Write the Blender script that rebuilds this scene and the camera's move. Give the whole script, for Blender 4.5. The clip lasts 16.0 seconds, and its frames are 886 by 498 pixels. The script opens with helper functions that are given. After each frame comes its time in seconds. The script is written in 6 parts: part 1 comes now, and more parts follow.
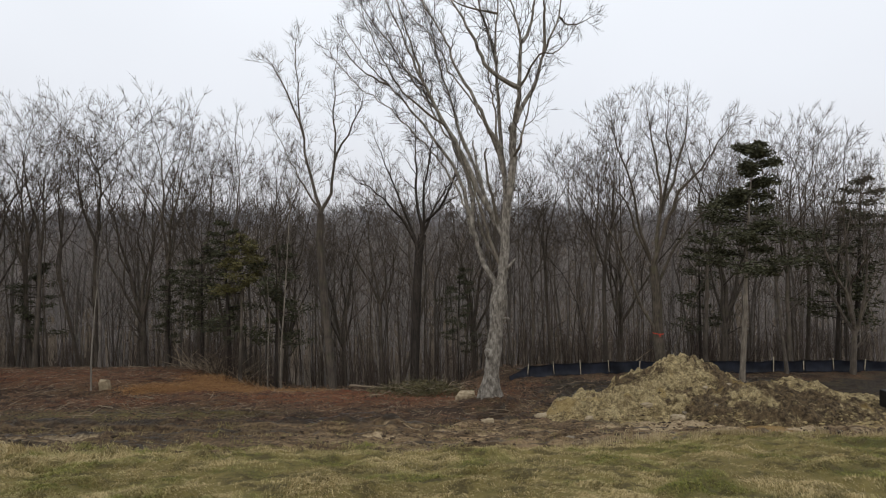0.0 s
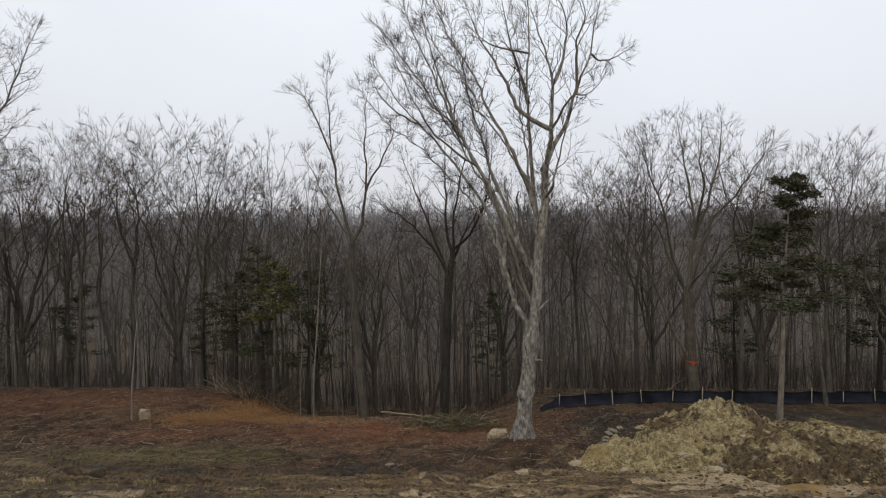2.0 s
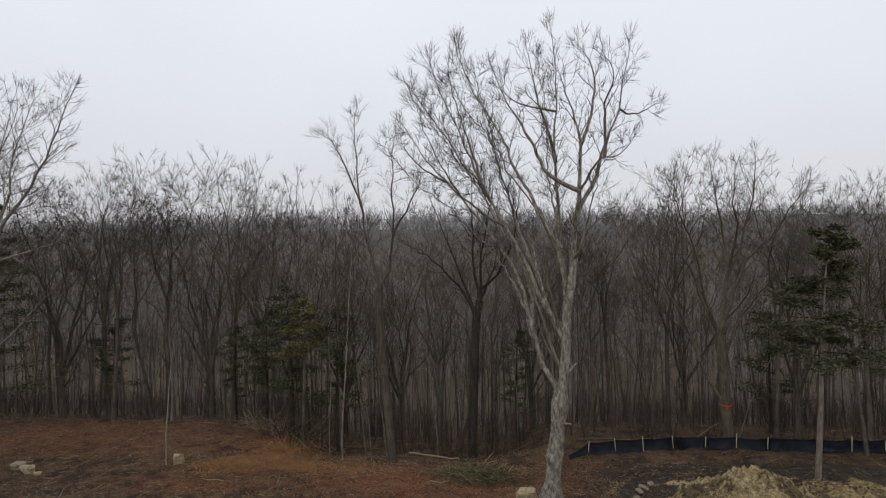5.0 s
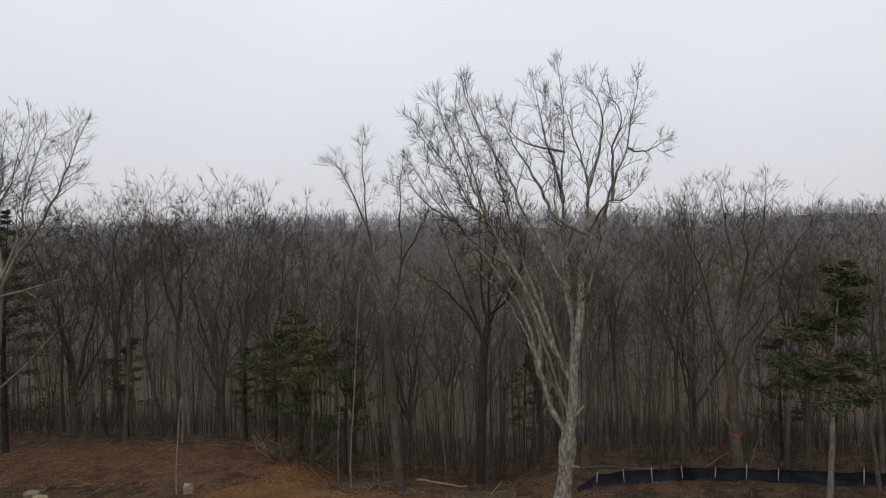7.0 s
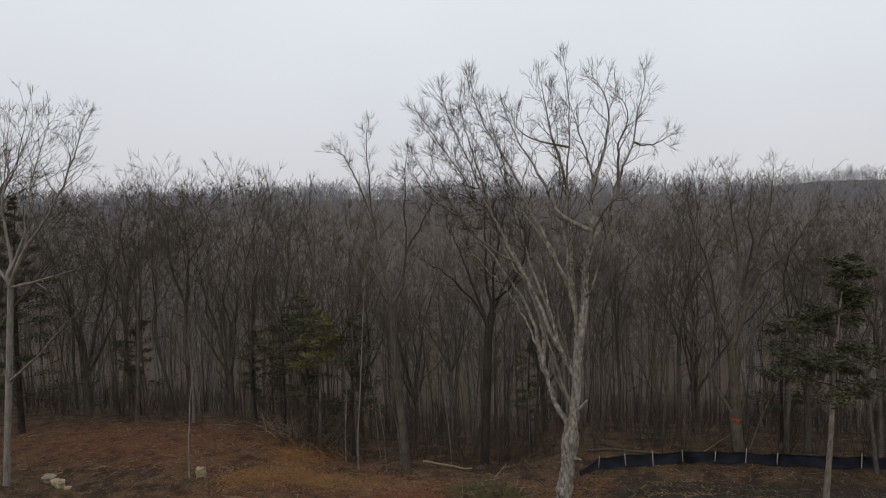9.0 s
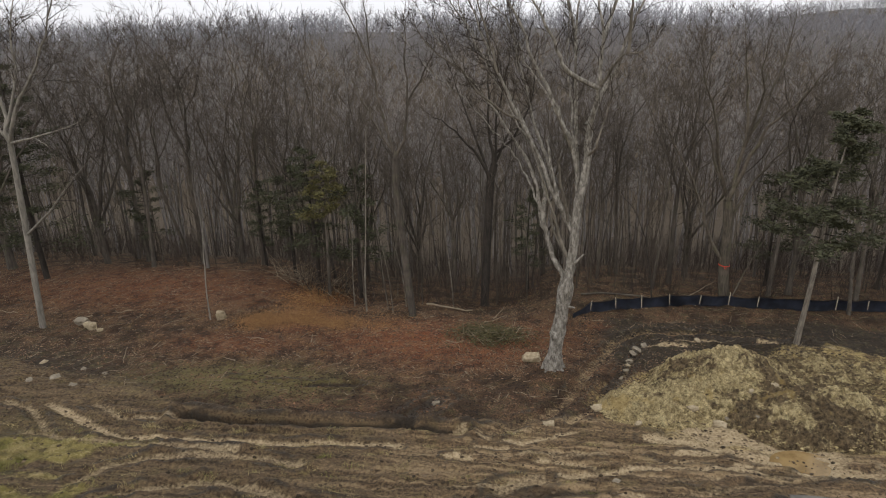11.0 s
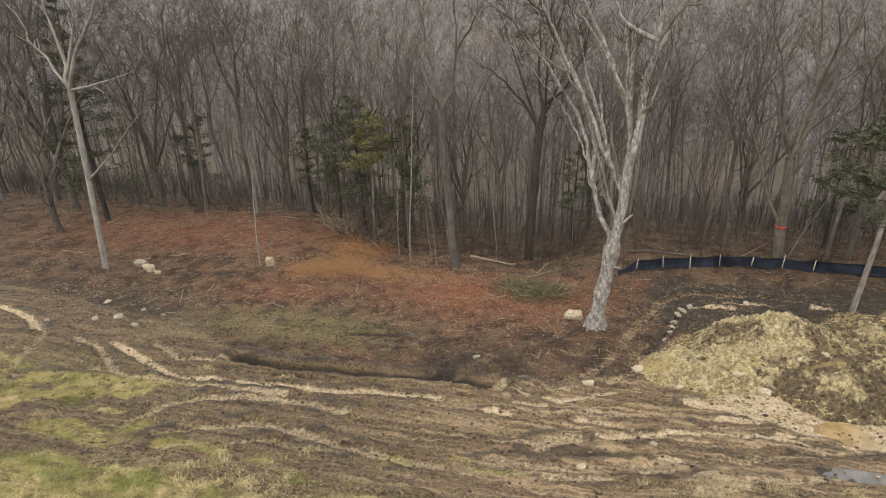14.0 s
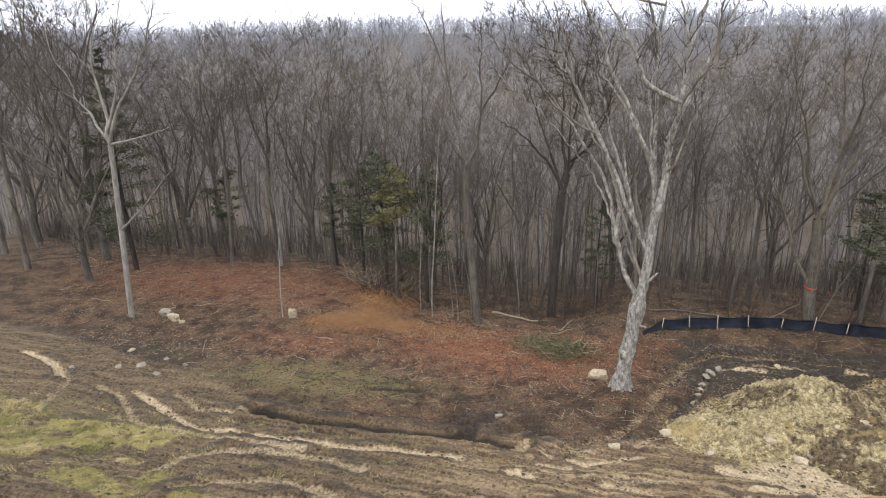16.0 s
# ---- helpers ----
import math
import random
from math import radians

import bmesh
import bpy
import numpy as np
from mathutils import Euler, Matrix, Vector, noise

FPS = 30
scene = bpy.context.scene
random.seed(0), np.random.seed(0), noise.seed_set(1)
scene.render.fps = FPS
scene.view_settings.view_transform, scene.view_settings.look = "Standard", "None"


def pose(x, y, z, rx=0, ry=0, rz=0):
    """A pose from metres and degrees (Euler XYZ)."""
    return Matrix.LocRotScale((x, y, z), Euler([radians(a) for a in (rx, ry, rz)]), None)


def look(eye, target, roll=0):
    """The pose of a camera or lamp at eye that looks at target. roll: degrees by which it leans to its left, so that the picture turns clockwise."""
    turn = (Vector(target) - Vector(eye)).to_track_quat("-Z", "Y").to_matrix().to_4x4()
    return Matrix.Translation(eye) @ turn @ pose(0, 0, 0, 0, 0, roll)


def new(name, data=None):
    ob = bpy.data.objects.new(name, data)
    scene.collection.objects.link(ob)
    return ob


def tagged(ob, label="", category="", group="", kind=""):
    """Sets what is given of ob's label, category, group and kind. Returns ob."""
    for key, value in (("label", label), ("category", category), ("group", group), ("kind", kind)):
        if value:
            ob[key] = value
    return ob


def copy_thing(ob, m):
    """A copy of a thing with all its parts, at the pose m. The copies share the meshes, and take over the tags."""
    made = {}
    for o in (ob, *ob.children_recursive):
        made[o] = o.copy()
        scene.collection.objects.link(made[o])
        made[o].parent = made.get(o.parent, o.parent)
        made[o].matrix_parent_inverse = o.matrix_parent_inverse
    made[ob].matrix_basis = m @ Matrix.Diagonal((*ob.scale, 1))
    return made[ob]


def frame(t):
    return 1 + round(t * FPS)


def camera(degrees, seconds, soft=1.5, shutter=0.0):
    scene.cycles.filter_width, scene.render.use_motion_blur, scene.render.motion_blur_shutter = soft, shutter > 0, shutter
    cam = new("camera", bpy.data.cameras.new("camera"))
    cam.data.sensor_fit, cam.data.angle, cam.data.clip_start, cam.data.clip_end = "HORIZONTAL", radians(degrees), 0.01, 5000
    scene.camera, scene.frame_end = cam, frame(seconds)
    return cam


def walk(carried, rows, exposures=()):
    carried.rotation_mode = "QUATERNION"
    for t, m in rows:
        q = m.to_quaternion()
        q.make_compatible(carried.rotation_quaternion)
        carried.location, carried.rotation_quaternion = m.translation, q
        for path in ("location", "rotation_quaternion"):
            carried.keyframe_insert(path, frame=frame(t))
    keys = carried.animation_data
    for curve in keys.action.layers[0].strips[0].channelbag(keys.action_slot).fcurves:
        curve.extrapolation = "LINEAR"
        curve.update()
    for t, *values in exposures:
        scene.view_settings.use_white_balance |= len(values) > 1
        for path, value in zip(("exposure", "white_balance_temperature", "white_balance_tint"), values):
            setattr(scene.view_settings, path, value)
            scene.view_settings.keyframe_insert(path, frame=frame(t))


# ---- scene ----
cam = camera(73.7, 16.0, soft=1.1)
PATH = [
    (0, (0.636, 0.067, 6.895), (0.598, 2.067, 6.889), -0.5),
    (0.5, (0.505, 0.013, 7.321), (0.451, 2.012, 7.314), -0.5),
    (1, (0.427, -0.027, 7.772), (0.351, 1.972, 7.764), -0.5),
    (1.5, (0.403, -0.063, 8.209), (0.302, 1.935, 8.202), -0.6),
    (2, (0.373, -0.063, 8.668), (0.249, 1.933, 8.661), -0.7),
    (2.5, (0.358, -0.06, 9.114), (0.213, 1.935, 9.107), -0.8),
    (3, (0.344, -0.067, 9.562), (0.182, 1.927, 9.556), -0.8),
    (3.5, (0.342, -0.052, 9.96), (0.165, 1.94, 9.955), -0.8),
    (4, (0.351, -0.004, 10.359), (0.159, 1.986, 10.355), -0.8),
    (6.5, (0.536, -0.038, 12.661), (0.295, 1.947, 12.651), -1.1),
    (7, (0.544, -0.004, 13.079), (0.296, 1.98, 13.069), -1.0),
    (7.5, (0.563, -0.015, 13.547), (0.307, 1.969, 13.537), -0.9),
    (8, (0.633, 0.021, 13.896), (0.372, 2.004, 13.887), -1.1),
    (8.2, (0.619, 0.004, 13.984), (0.357, 1.986, 13.962), -1.11),
    (8.7, (0.585, -0.039, 14.202), (0.321, 1.942, 14.127), -1.13),
    (9.2, (0.551, -0.083, 14.421), (0.285, 1.893, 14.264), -1.15),
    (9.7, (0.517, -0.126, 14.64), (0.25, 1.838, 14.373), -1.17),
    (10.3, (0.477, -0.178, 14.902), (0.21, 1.757, 14.473), -1.19),
    (10.5, (0.463, -0.195, 14.99), (0.197, 1.726, 14.501), -1.2),
    (11, (0.512, -0.206, 15.204), (0.247, 1.667, 14.555), -1.4),
    (11.5, (0.636, -0.197, 15.405), (0.371, 1.619, 14.608), -1.5),
    (12, (0.667, -0.17, 15.494), (0.403, 1.623, 14.648), -1.5),
    (12.5, (0.649, -0.137, 15.528), (0.325, 1.64, 14.671), -1.5),
    (13, (0.605, -0.11, 15.572), (0.206, 1.646, 14.7), -1.8),
    (13.5, (0.544, -0.069, 15.616), (0.144, 1.681, 14.734), -1.7),
    (14, (0.471, -0.036, 15.634), (0.067, 1.745, 14.817), -1.6),
    (14.5, (0.428, -0.07, 15.633), (0.022, 1.743, 14.891), -1.5),
    (15, (0.368, -0.044, 15.616), (-0.04, 1.795, 14.945), -1.4),
    (15.5, (0.351, -0.071, 15.618), (-0.059, 1.777, 14.971), -1.3),
    (16, (0.358, -0.098, 15.637), (-0.125, 1.734, 14.995), -1.3),
]
EXPOSURES = [(0.0, 0.06, 6640, 11), (3.5, -0.05, 6640, 11), (7.0, -0.12, 6640, 11), (8.2, -0.16, 6640, 11), (10.5, 0.1, 6640, 11), (11.0, 0.42, 6640, 11), (12.0, 0.94, 6640, 11), (13.0, 1.30, 6640, 11), (15.0, 1.37, 6420, 11), (16.0, 1.42, 6150, 12)]
walk(cam, [(t, look(eye, target, roll)) for t, eye, target, roll in PATH], EXPOSURES)

# ---- sky and light: an overcast winter day ----
world = bpy.data.worlds.new("overcast")
scene.world = world
world.use_nodes = True
wn, wl = world.node_tree.nodes, world.node_tree.links
wn.clear()
w_out = wn.new("ShaderNodeOutputWorld")
w_bg = wn.new("ShaderNodeBackground")
w_tex = wn.new("ShaderNodeTexCoord")
w_sep = wn.new("ShaderNodeSeparateXYZ")
w_ramp = wn.new("ShaderNodeValToRGB")
w_ramp.color_ramp.elements[0].position = 0.0
w_ramp.color_ramp.elements[0].color = (0.62, 0.62, 0.66, 1)
w_ramp.color_ramp.elements[1].position = 0.75
w_ramp.color_ramp.elements[1].color = (0.96, 1.03, 1.1, 1)
e = w_ramp.color_ramp.elements.new(0.22)
e.color = (0.74, 0.775, 0.83, 1)
w_cloud = wn.new("ShaderNodeTexNoise")
w_cloud.inputs["Scale"].default_value = 2.2
w_cloud.inputs["Detail"].default_value = 3.0
w_cmap = wn.new("ShaderNodeMapRange")
w_cmap.inputs["To Min"].default_value = 0.93
w_cmap.inputs["To Max"].default_value = 1.09
w_mul = wn.new("ShaderNodeMix")
w_mul.data_type, w_mul.blend_type = "RGBA", "MULTIPLY"
w_mul.inputs["Factor"].default_value = 1.0
w_sky = wn.new("ShaderNodeTexSky")
w_sky.sky_type, w_sky.sun_disc = "NISHITA", False
w_sky.sun_elevation, w_sky.sun_rotation = radians(38), radians(200)
w_dim = wn.new("ShaderNodeMix")
w_dim.data_type, w_dim.blend_type = "RGBA", "MULTIPLY"
w_dim.inputs["Factor"].default_value = 1.0
w_dim.inputs["B"].default_value = (0.1, 0.1, 0.1, 1)
w_mix = wn.new("ShaderNodeMix")
w_mix.data_type = "RGBA"
w_mix.inputs["Factor"].default_value = 0.08
wl.new(w_tex.outputs["Generated"], w_sep.inputs[0])
wl.new(w_sep.outputs["Z"], w_ramp.inputs["Fac"])
wl.new(w_tex.outputs["Generated"], w_cloud.inputs["Vector"])
wl.new(w_cloud.outputs["Fac"], w_cmap.inputs["Value"])
wl.new(w_ramp.outputs["Color"], w_mul.inputs["A"])
wl.new(w_cmap.outputs["Result"], w_mul.inputs["B"])
wl.new(w_sky.outputs["Color"], w_dim.inputs["A"])
wl.new(w_mul.outputs["Result"], w_mix.inputs["A"])
wl.new(w_dim.outputs["Result"], w_mix.inputs["B"])
wl.new(w_mix.outputs["Result"], w_bg.inputs["Color"])
w_bg.inputs["Strength"].default_value = 1.1
wl.new(w_bg.outputs["Background"], w_out.inputs["Surface"])

sun_data = bpy.data.lights.new("sun", "SUN")
sun_data.energy, sun_data.angle, sun_data.color = 0.6, radians(40), (1.0, 0.97, 0.93)
sun = new("sun", sun_data)
sun.matrix_world = look((-20, -40, 60), (0, 25, 0))

# ---- materials ----
TONE_SCALE = (0.86, 0.82, 0.75)  # darkens and warms all base colours, standing in for exposure and tint


class Nodes:
    """A node material under construction."""

    def __init__(self, name):
        self.mat = bpy.data.materials.new(name)
        self.mat.use_nodes = True
        self.tree = self.mat.node_tree
        self.bsdf = self.tree.nodes["Principled BSDF"]
        self.coord = self.tree.nodes.new("ShaderNodeTexCoord").outputs["Object"]

    def link(self, a, b):
        self.tree.links.new(a, b)

    def noise(self, scale, detail=4.0, rough=0.55, stretch=None, coord=None):
        src = coord or self.coord
        if stretch:
            m = self.tree.nodes.new("ShaderNodeMapping")
            m.inputs["Scale"].default_value = stretch
            self.link(src, m.inputs["Vector"])
            src = m.outputs["Vector"]
        n = self.tree.nodes.new("ShaderNodeTexNoise")
        n.inputs["Scale"].default_value, n.inputs["Detail"].default_value = scale, detail
        n.inputs["Roughness"].default_value = rough
        self.link(src, n.inputs["Vector"])
        return n.outputs["Fac"]

    def span(self, value, a, b, c=0.0, d=1.0):
        n = self.tree.nodes.new("ShaderNodeMapRange")
        for key, v in (("From Min", a), ("From Max", b), ("To Min", c), ("To Max", d)):
            n.inputs[key].default_value = v
        self.link(value, n.inputs["Value"])
        return n.outputs["Result"]

    def math(self, op, a, b):
        n = self.tree.nodes.new("ShaderNodeMath")
        n.operation = op
        for k, v in enumerate((a, b)):
            if isinstance(v, (int, float)):
                n.inputs[k].default_value = v
            else:
                self.link(v, n.inputs[k])
        return n.outputs[0]

    def mix(self, fac, a, b, blend="MIX"):
        n = self.tree.nodes.new("ShaderNodeMix")
        n.data_type, n.blend_type, n.clamp_factor = "RGBA", blend, True
        for key, v in (("Factor", fac), ("A", a), ("B", b)):
            if isinstance(v, (int, float)):
                n.inputs[key].default_value = v
            elif isinstance(v, tuple):
                n.inputs[key].default_value = (*v, 1)
            else:
                self.link(v, n.inputs[key])
        return n.outputs["Result"]

    def attribute(self, name):
        n = self.tree.nodes.new("ShaderNodeAttribute")
        n.attribute_name = name
        s = self.tree.nodes.new("ShaderNodeSeparateColor")
        self.link(n.outputs["Color"], s.inputs[0])
        return s.outputs[0], s.outputs[1], s.outputs[2], n.outputs["Alpha"]

    def island(self):
        return self.tree.nodes.new("ShaderNodeNewGeometry").outputs["Random Per Island"]

    def object_random(self):
        return self.tree.nodes.new("ShaderNodeObjectInfo").outputs["Random"]

    def done(self, colour, rough=0.9, bump=None, strength=0.4, distance=0.03, spec=0.25):
        colour = self.mix(1.0, colour, TONE_SCALE, "MULTIPLY")
        for key, v in (("Base Color", colour), ("Roughness", rough)):
            if isinstance(v, tuple):
                self.bsdf.inputs[key].default_value = (*v, 1)
            elif isinstance(v, (int, float)):
                self.bsdf.inputs[key].default_value = v
            else:
                self.link(v, self.bsdf.inputs[key])
        self.bsdf.inputs["Specular IOR Level"].default_value = spec
        if bump is not None:
            b = self.tree.nodes.new("ShaderNodeBump")
            b.inputs["Strength"].default_value, b.inputs["Distance"].default_value = strength, distance
            self.link(bump, b.inputs["Height"])
            self.link(b.outputs["Normal"], self.bsdf.inputs["Normal"])
        return self.mat


def bark(name, dark, light, scale=9.0, moss=0.0):
    """Furrowed bark: long vertical ridges, patches of lichen."""
    n = Nodes(name)
    ridges = n.noise(scale, 5, 0.65, (1, 1, 0.16))
    patches = n.noise(0.9, 3)
    c = n.mix(n.span(ridges, 0.3, 0.7), dark, light)
    c = n.mix(n.span(patches, 0.5, 0.75, 0, 0.55), c, tuple(min(1, v * 1.5) for v in light))
    if moss:
        c = n.mix(n.span(n.noise(1.7, 4), 0.52, 0.7, 0, moss), c, (0.13, 0.15, 0.06))
    tint = n.span(n.object_random(), 0, 1, 0.72, 1.2)
    c = n.mix(1.0, c, tint, "MULTIPLY")
    return n.done(c, 0.92, ridges, 0.7, 0.03)


def plain(name, a, b, scale, rough=0.9, islands=False, strength=0.4, distance=0.02):
    """Two-tone rough surface with grain; islands: each piece its own shade."""
    n = Nodes(name)
    f = n.noise(scale, 6, 0.6)
    c = n.mix(n.span(f, 0.3, 0.7), a, b)
    c = n.mix(n.span(n.noise(scale * 0.13, 2), 0.35, 0.7, 0, 0.5), c, tuple(v * 0.6 for v in a))
    if islands:
        c = n.mix(n.island(), c, tuple(v * 0.55 for v in a), "MIX") if islands == 1 else n.mix(n.span(n.island(), 0, 1), a, b)
    return n.done(c, rough, f, strength, distance)


n = Nodes("bark_flaking_grey")
ridges = n.noise(13, 6, 0.7, (1, 1, 0.22))
flakes = n.noise(6.5, 5, 0.65, (1, 1, 0.55))
c = n.mix(n.span(ridges, 0.36, 0.62), (0.10, 0.090, 0.080), (0.30, 0.28, 0.255))
c = n.mix(n.span(flakes, 0.52, 0.60, 0, 0.7), c, (0.40, 0.378, 0.35))
c = n.mix(n.span(flakes, 0.46, 0.38, 0, 0.7), c, (0.10, 0.088, 0.076))
BARK_OAK = n.done(c, 0.92, ridges, 1.0, 0.05)
BARK_BOUGH = bark("bark_grey_brown_bough", (0.045, 0.037, 0.030), (0.16, 0.138, 0.114), 12, 0.25)
BARK_LIMB = bark("bark_grey_limb", (0.068, 0.059, 0.050), (0.228, 0.203, 0.175), 12, 0.15)
BARK_WOOD = bark("bark_brown_grey", (0.046, 0.039, 0.034), (0.148, 0.127, 0.109), 9, 0.2)
BARK_DARK = bark("bark_dark", (0.018, 0.015, 0.013), (0.062, 0.052, 0.045), 9)
BARK_PALE = bark("bark_light_lichen", (0.10, 0.092, 0.082), (0.27, 0.25, 0.225), 8, 0.1)
BARK_SAPLING = bark("bark_sapling", (0.07, 0.06, 0.052), (0.24, 0.215, 0.185), 12)
# lighter copy of the edge bark, with thin haze painted in for trees behind
BARK_INNER_HAZE = bark("bark_hazed_inner", (0.074, 0.066, 0.061), (0.198, 0.178, 0.166), 9, 0.2)
BRUSH = plain("brush_bark", (0.042, 0.031, 0.026), (0.105, 0.080, 0.066), 1.0)
TWIG = plain("twig_brown", (0.070, 0.058, 0.049), (0.160, 0.135, 0.112), 2.0)
TWIG_OAK = plain("twig_grey_brown", (0.030, 0.023, 0.018), (0.080, 0.064, 0.050), 2.0)
# paler and greyer than near bark: haze of the middle distance painted in
WOODS_MID_HAZE = plain("woods_mid_hazed", (0.185, 0.170, 0.170), (0.335, 0.310, 0.312), 0.6, islands=0)
# each farther belt is bluer and paler, painting the haze into its colour
WOODS_FAR_HAZE = [plain("woods_belt_hazed", tuple(a + b * k for a, b in zip((0.205, 0.188, 0.186), (0.009, 0.017, 0.031))), tuple(a + b * k for a, b in zip((0.325, 0.300, 0.298), (0.009, 0.019, 0.036))), 0.05) for k in range(5)]
FAR_LABELS = ("brown bare woods on the valley floor, paled by painted haze", "grey-brown bare woods filling the valley, paled by painted haze", "bare woods climbing the far slope, haze painted grey", "bare woods below the ridge, haze painted pale grey", "bare woods along the ridge, haze painted blue-grey")
NEEDLE = plain("needles_dark_green", (0.034, 0.037, 0.022), (0.084, 0.086, 0.048), 1.2, 0.85, 2)
NEEDLE_YELLOW = plain("needles_olive", (0.052, 0.048, 0.024), (0.140, 0.120, 0.055), 1.2, 0.7, 2)
NEEDLE_OLIVE = plain("needles_bright_olive", (0.062, 0.059, 0.025), (0.165, 0.148, 0.057), 1.2, 0.7, 2)
DEAD_NEEDLE = plain("needles_dead_orange", (0.13, 0.068, 0.032), (0.45, 0.255, 0.115), 1.5, 0.85, 2)
STONE = plain("stone_tan", (0.24, 0.19, 0.125), (0.50, 0.42, 0.30), 6, 0.85, 0, 0.6, 0.04)
STONE_GREY = plain("stone_muddy", (0.15, 0.125, 0.095), (0.33, 0.285, 0.225), 6, 0.8, 0, 0.6, 0.04)
STAKE = plain("stake_pale_wood", (0.42, 0.37, 0.29), (0.62, 0.57, 0.47), 14)
DEADWOOD = plain("dead_wood", (0.12, 0.094, 0.068), (0.36, 0.295, 0.22), 5, 0.9, 2)
# blue haze of the distance painted into the hill woods' colour
WOODS_HILL_HAZE = plain("woods_hill_hazed", (0.28, 0.29, 0.33), (0.40, 0.41, 0.455), 0.05)
TAPE = plain("flagging_orange", (0.75, 0.06, 0.03), (0.85, 0.10, 0.05), 8, 0.5)
STEEL = plain("steel_black", (0.008, 0.008, 0.009), (0.022, 0.022, 0.024), 5, 0.5)

n = Nodes("leaf_litter")
c = n.mix(n.island(), (0.018, 0.010, 0.0065), (0.275, 0.150, 0.086))
c = n.mix(1.0, c, n.span(n.noise(2.6, 5, 0.7), 0.40, 0.62, 0.38, 1.35), "MULTIPLY")
c = n.mix(n.span(n.noise(0.5, 3), 0.45, 0.62, 0, 0.6), c, n.mix(n.island(), (0.03, 0.024, 0.016), (0.17, 0.125, 0.08)))
c = n.mix(1.0, c, n.span(n.noise(0.8, 4, 0.6), 0.40, 0.60, 0.36, 1.12), "MULTIPLY")
LEAF = n.done(c, 0.85)

n = Nodes("wood_chips")
CHIP = n.done(n.mix(n.island(), (0.12, 0.070, 0.042), (0.38, 0.265, 0.175)), 0.85)

n = Nodes("silt_fabric")
weave = n.noise(60, 2, 0.5, (1, 1, 0.3))
# random paler blue patches paint the sheen of folds into the fabric's colour
fold_sheen = n.noise(1.2, 4)
SILT = n.done(n.mix(n.span(fold_sheen, 0.35, 0.7), (0.015, 0.018, 0.028), (0.055, 0.066, 0.102)), 0.36, weave, 0.3, 0.01, 0.5)

n = Nodes("grass_blades")
isl = n.island()
dry = n.noise(0.75, 5, 0.65)
green = n.mix(isl, (0.135, 0.148, 0.036), (0.29, 0.285, 0.084))
straw = n.mix(isl, (0.31, 0.245, 0.115), (0.60, 0.495, 0.275))
c = n.mix(n.span(dry, 0.40, 0.54), green, straw)
c = n.mix(n.span(n.noise(2.4, 5, 0.7), 0.50, 0.40, 0, 0.7), c, n.mix(isl, (0.085, 0.075, 0.028), (0.20, 0.165, 0.07)))
GRASS = n.done(c, 0.8)

n = Nodes("straw_blades")
STRAW = n.done(n.mix(n.island(), (0.30, 0.235, 0.13), (0.55, 0.46, 0.29)), 0.8)

# ground: grass, track mud, pale subsoil, wet ruts, leaf litter, moss, dark topsoil
n = Nodes("ground_soil")
grass_m, track_m, pale_m, wet_m = n.attribute("zone_a")
litter_m, rust_m, moss_m, black_m = n.attribute("zone_b")
clay_m, streak_m, _, _ = n.attribute("zone_c")
fine = n.noise(9.0, 7, 0.68)
mid = n.noise(1.6, 5, 0.6)
streak = n.noise(2.6, 6, 0.58, (0.085, 1.6, 1))
leafy = n.noise(22.0, 5, 0.75)
chips = n.noise(34.0, 3, 0.8)
litter = n.mix(n.span(leafy, 0.40, 0.60), (0.020, 0.0120, 0.0085), (0.175, 0.104, 0.064))
litter = n.mix(n.span(mid, 0.46, 0.60, 0, 0.85), litter, n.mix(n.span(leafy, 0.42, 0.62), (0.015, 0.012, 0.009), (0.085, 0.066, 0.045)))
litter = n.mix(n.span(chips, 0.59, 0.67, 0, 0.75), litter, (0.40, 0.29, 0.19))
litter = n.mix(1.0, litter, n.span(n.noise(0.8, 4, 0.6), 0.40, 0.60, 0.42, 1.15), "MULTIPLY")
rust = n.mix(n.span(leafy, 0.38, 0.62), (0.055, 0.020, 0.012), (0.31, 0.120, 0.062))
mud = n.mix(n.span(fine, 0.38, 0.62), (0.064, 0.045, 0.031), (0.225, 0.160, 0.106))
mud = n.mix(n.math("MULTIPLY", n.span(streak, 0.50, 0.60, 0, 0.85), streak_m), mud, n.mix(n.span(fine, 0.36, 0.6), (0.20, 0.146, 0.098), (0.42, 0.322, 0.222)))
mud = n.mix(n.span(streak, 0.46, 0.38, 0, 0.6), mud, n.mix(n.span(fine, 0.4, 0.66), (0.022, 0.016, 0.011), (0.085, 0.060, 0.040)))
mud = n.mix(1.0, mud, n.span(streak_m, 0.45, 1.0, 0.74, 1.04), "MULTIPLY")
pale = n.mix(n.span(fine, 0.36, 0.64), (0.25, 0.192, 0.130), (0.58, 0.485, 0.365))
sward = n.mix(n.span(n.noise(0.75, 5, 0.65), 0.34, 0.50), (0.125, 0.128, 0.038), (0.26, 0.225, 0.090))
tussock = n.noise(2.4, 5, 0.7)
sward = n.mix(n.span(tussock, 0.50, 0.40, 0, 0.75), sward, (0.085, 0.070, 0.030))
sward = n.mix(n.span(fine, 0.45, 0.7, 0, 0.5), sward, (0.085, 0.072, 0.03))
wet = n.mix(n.span(fine, 0.35, 0.7), (0.016, 0.012, 0.009), (0.062, 0.047, 0.034))
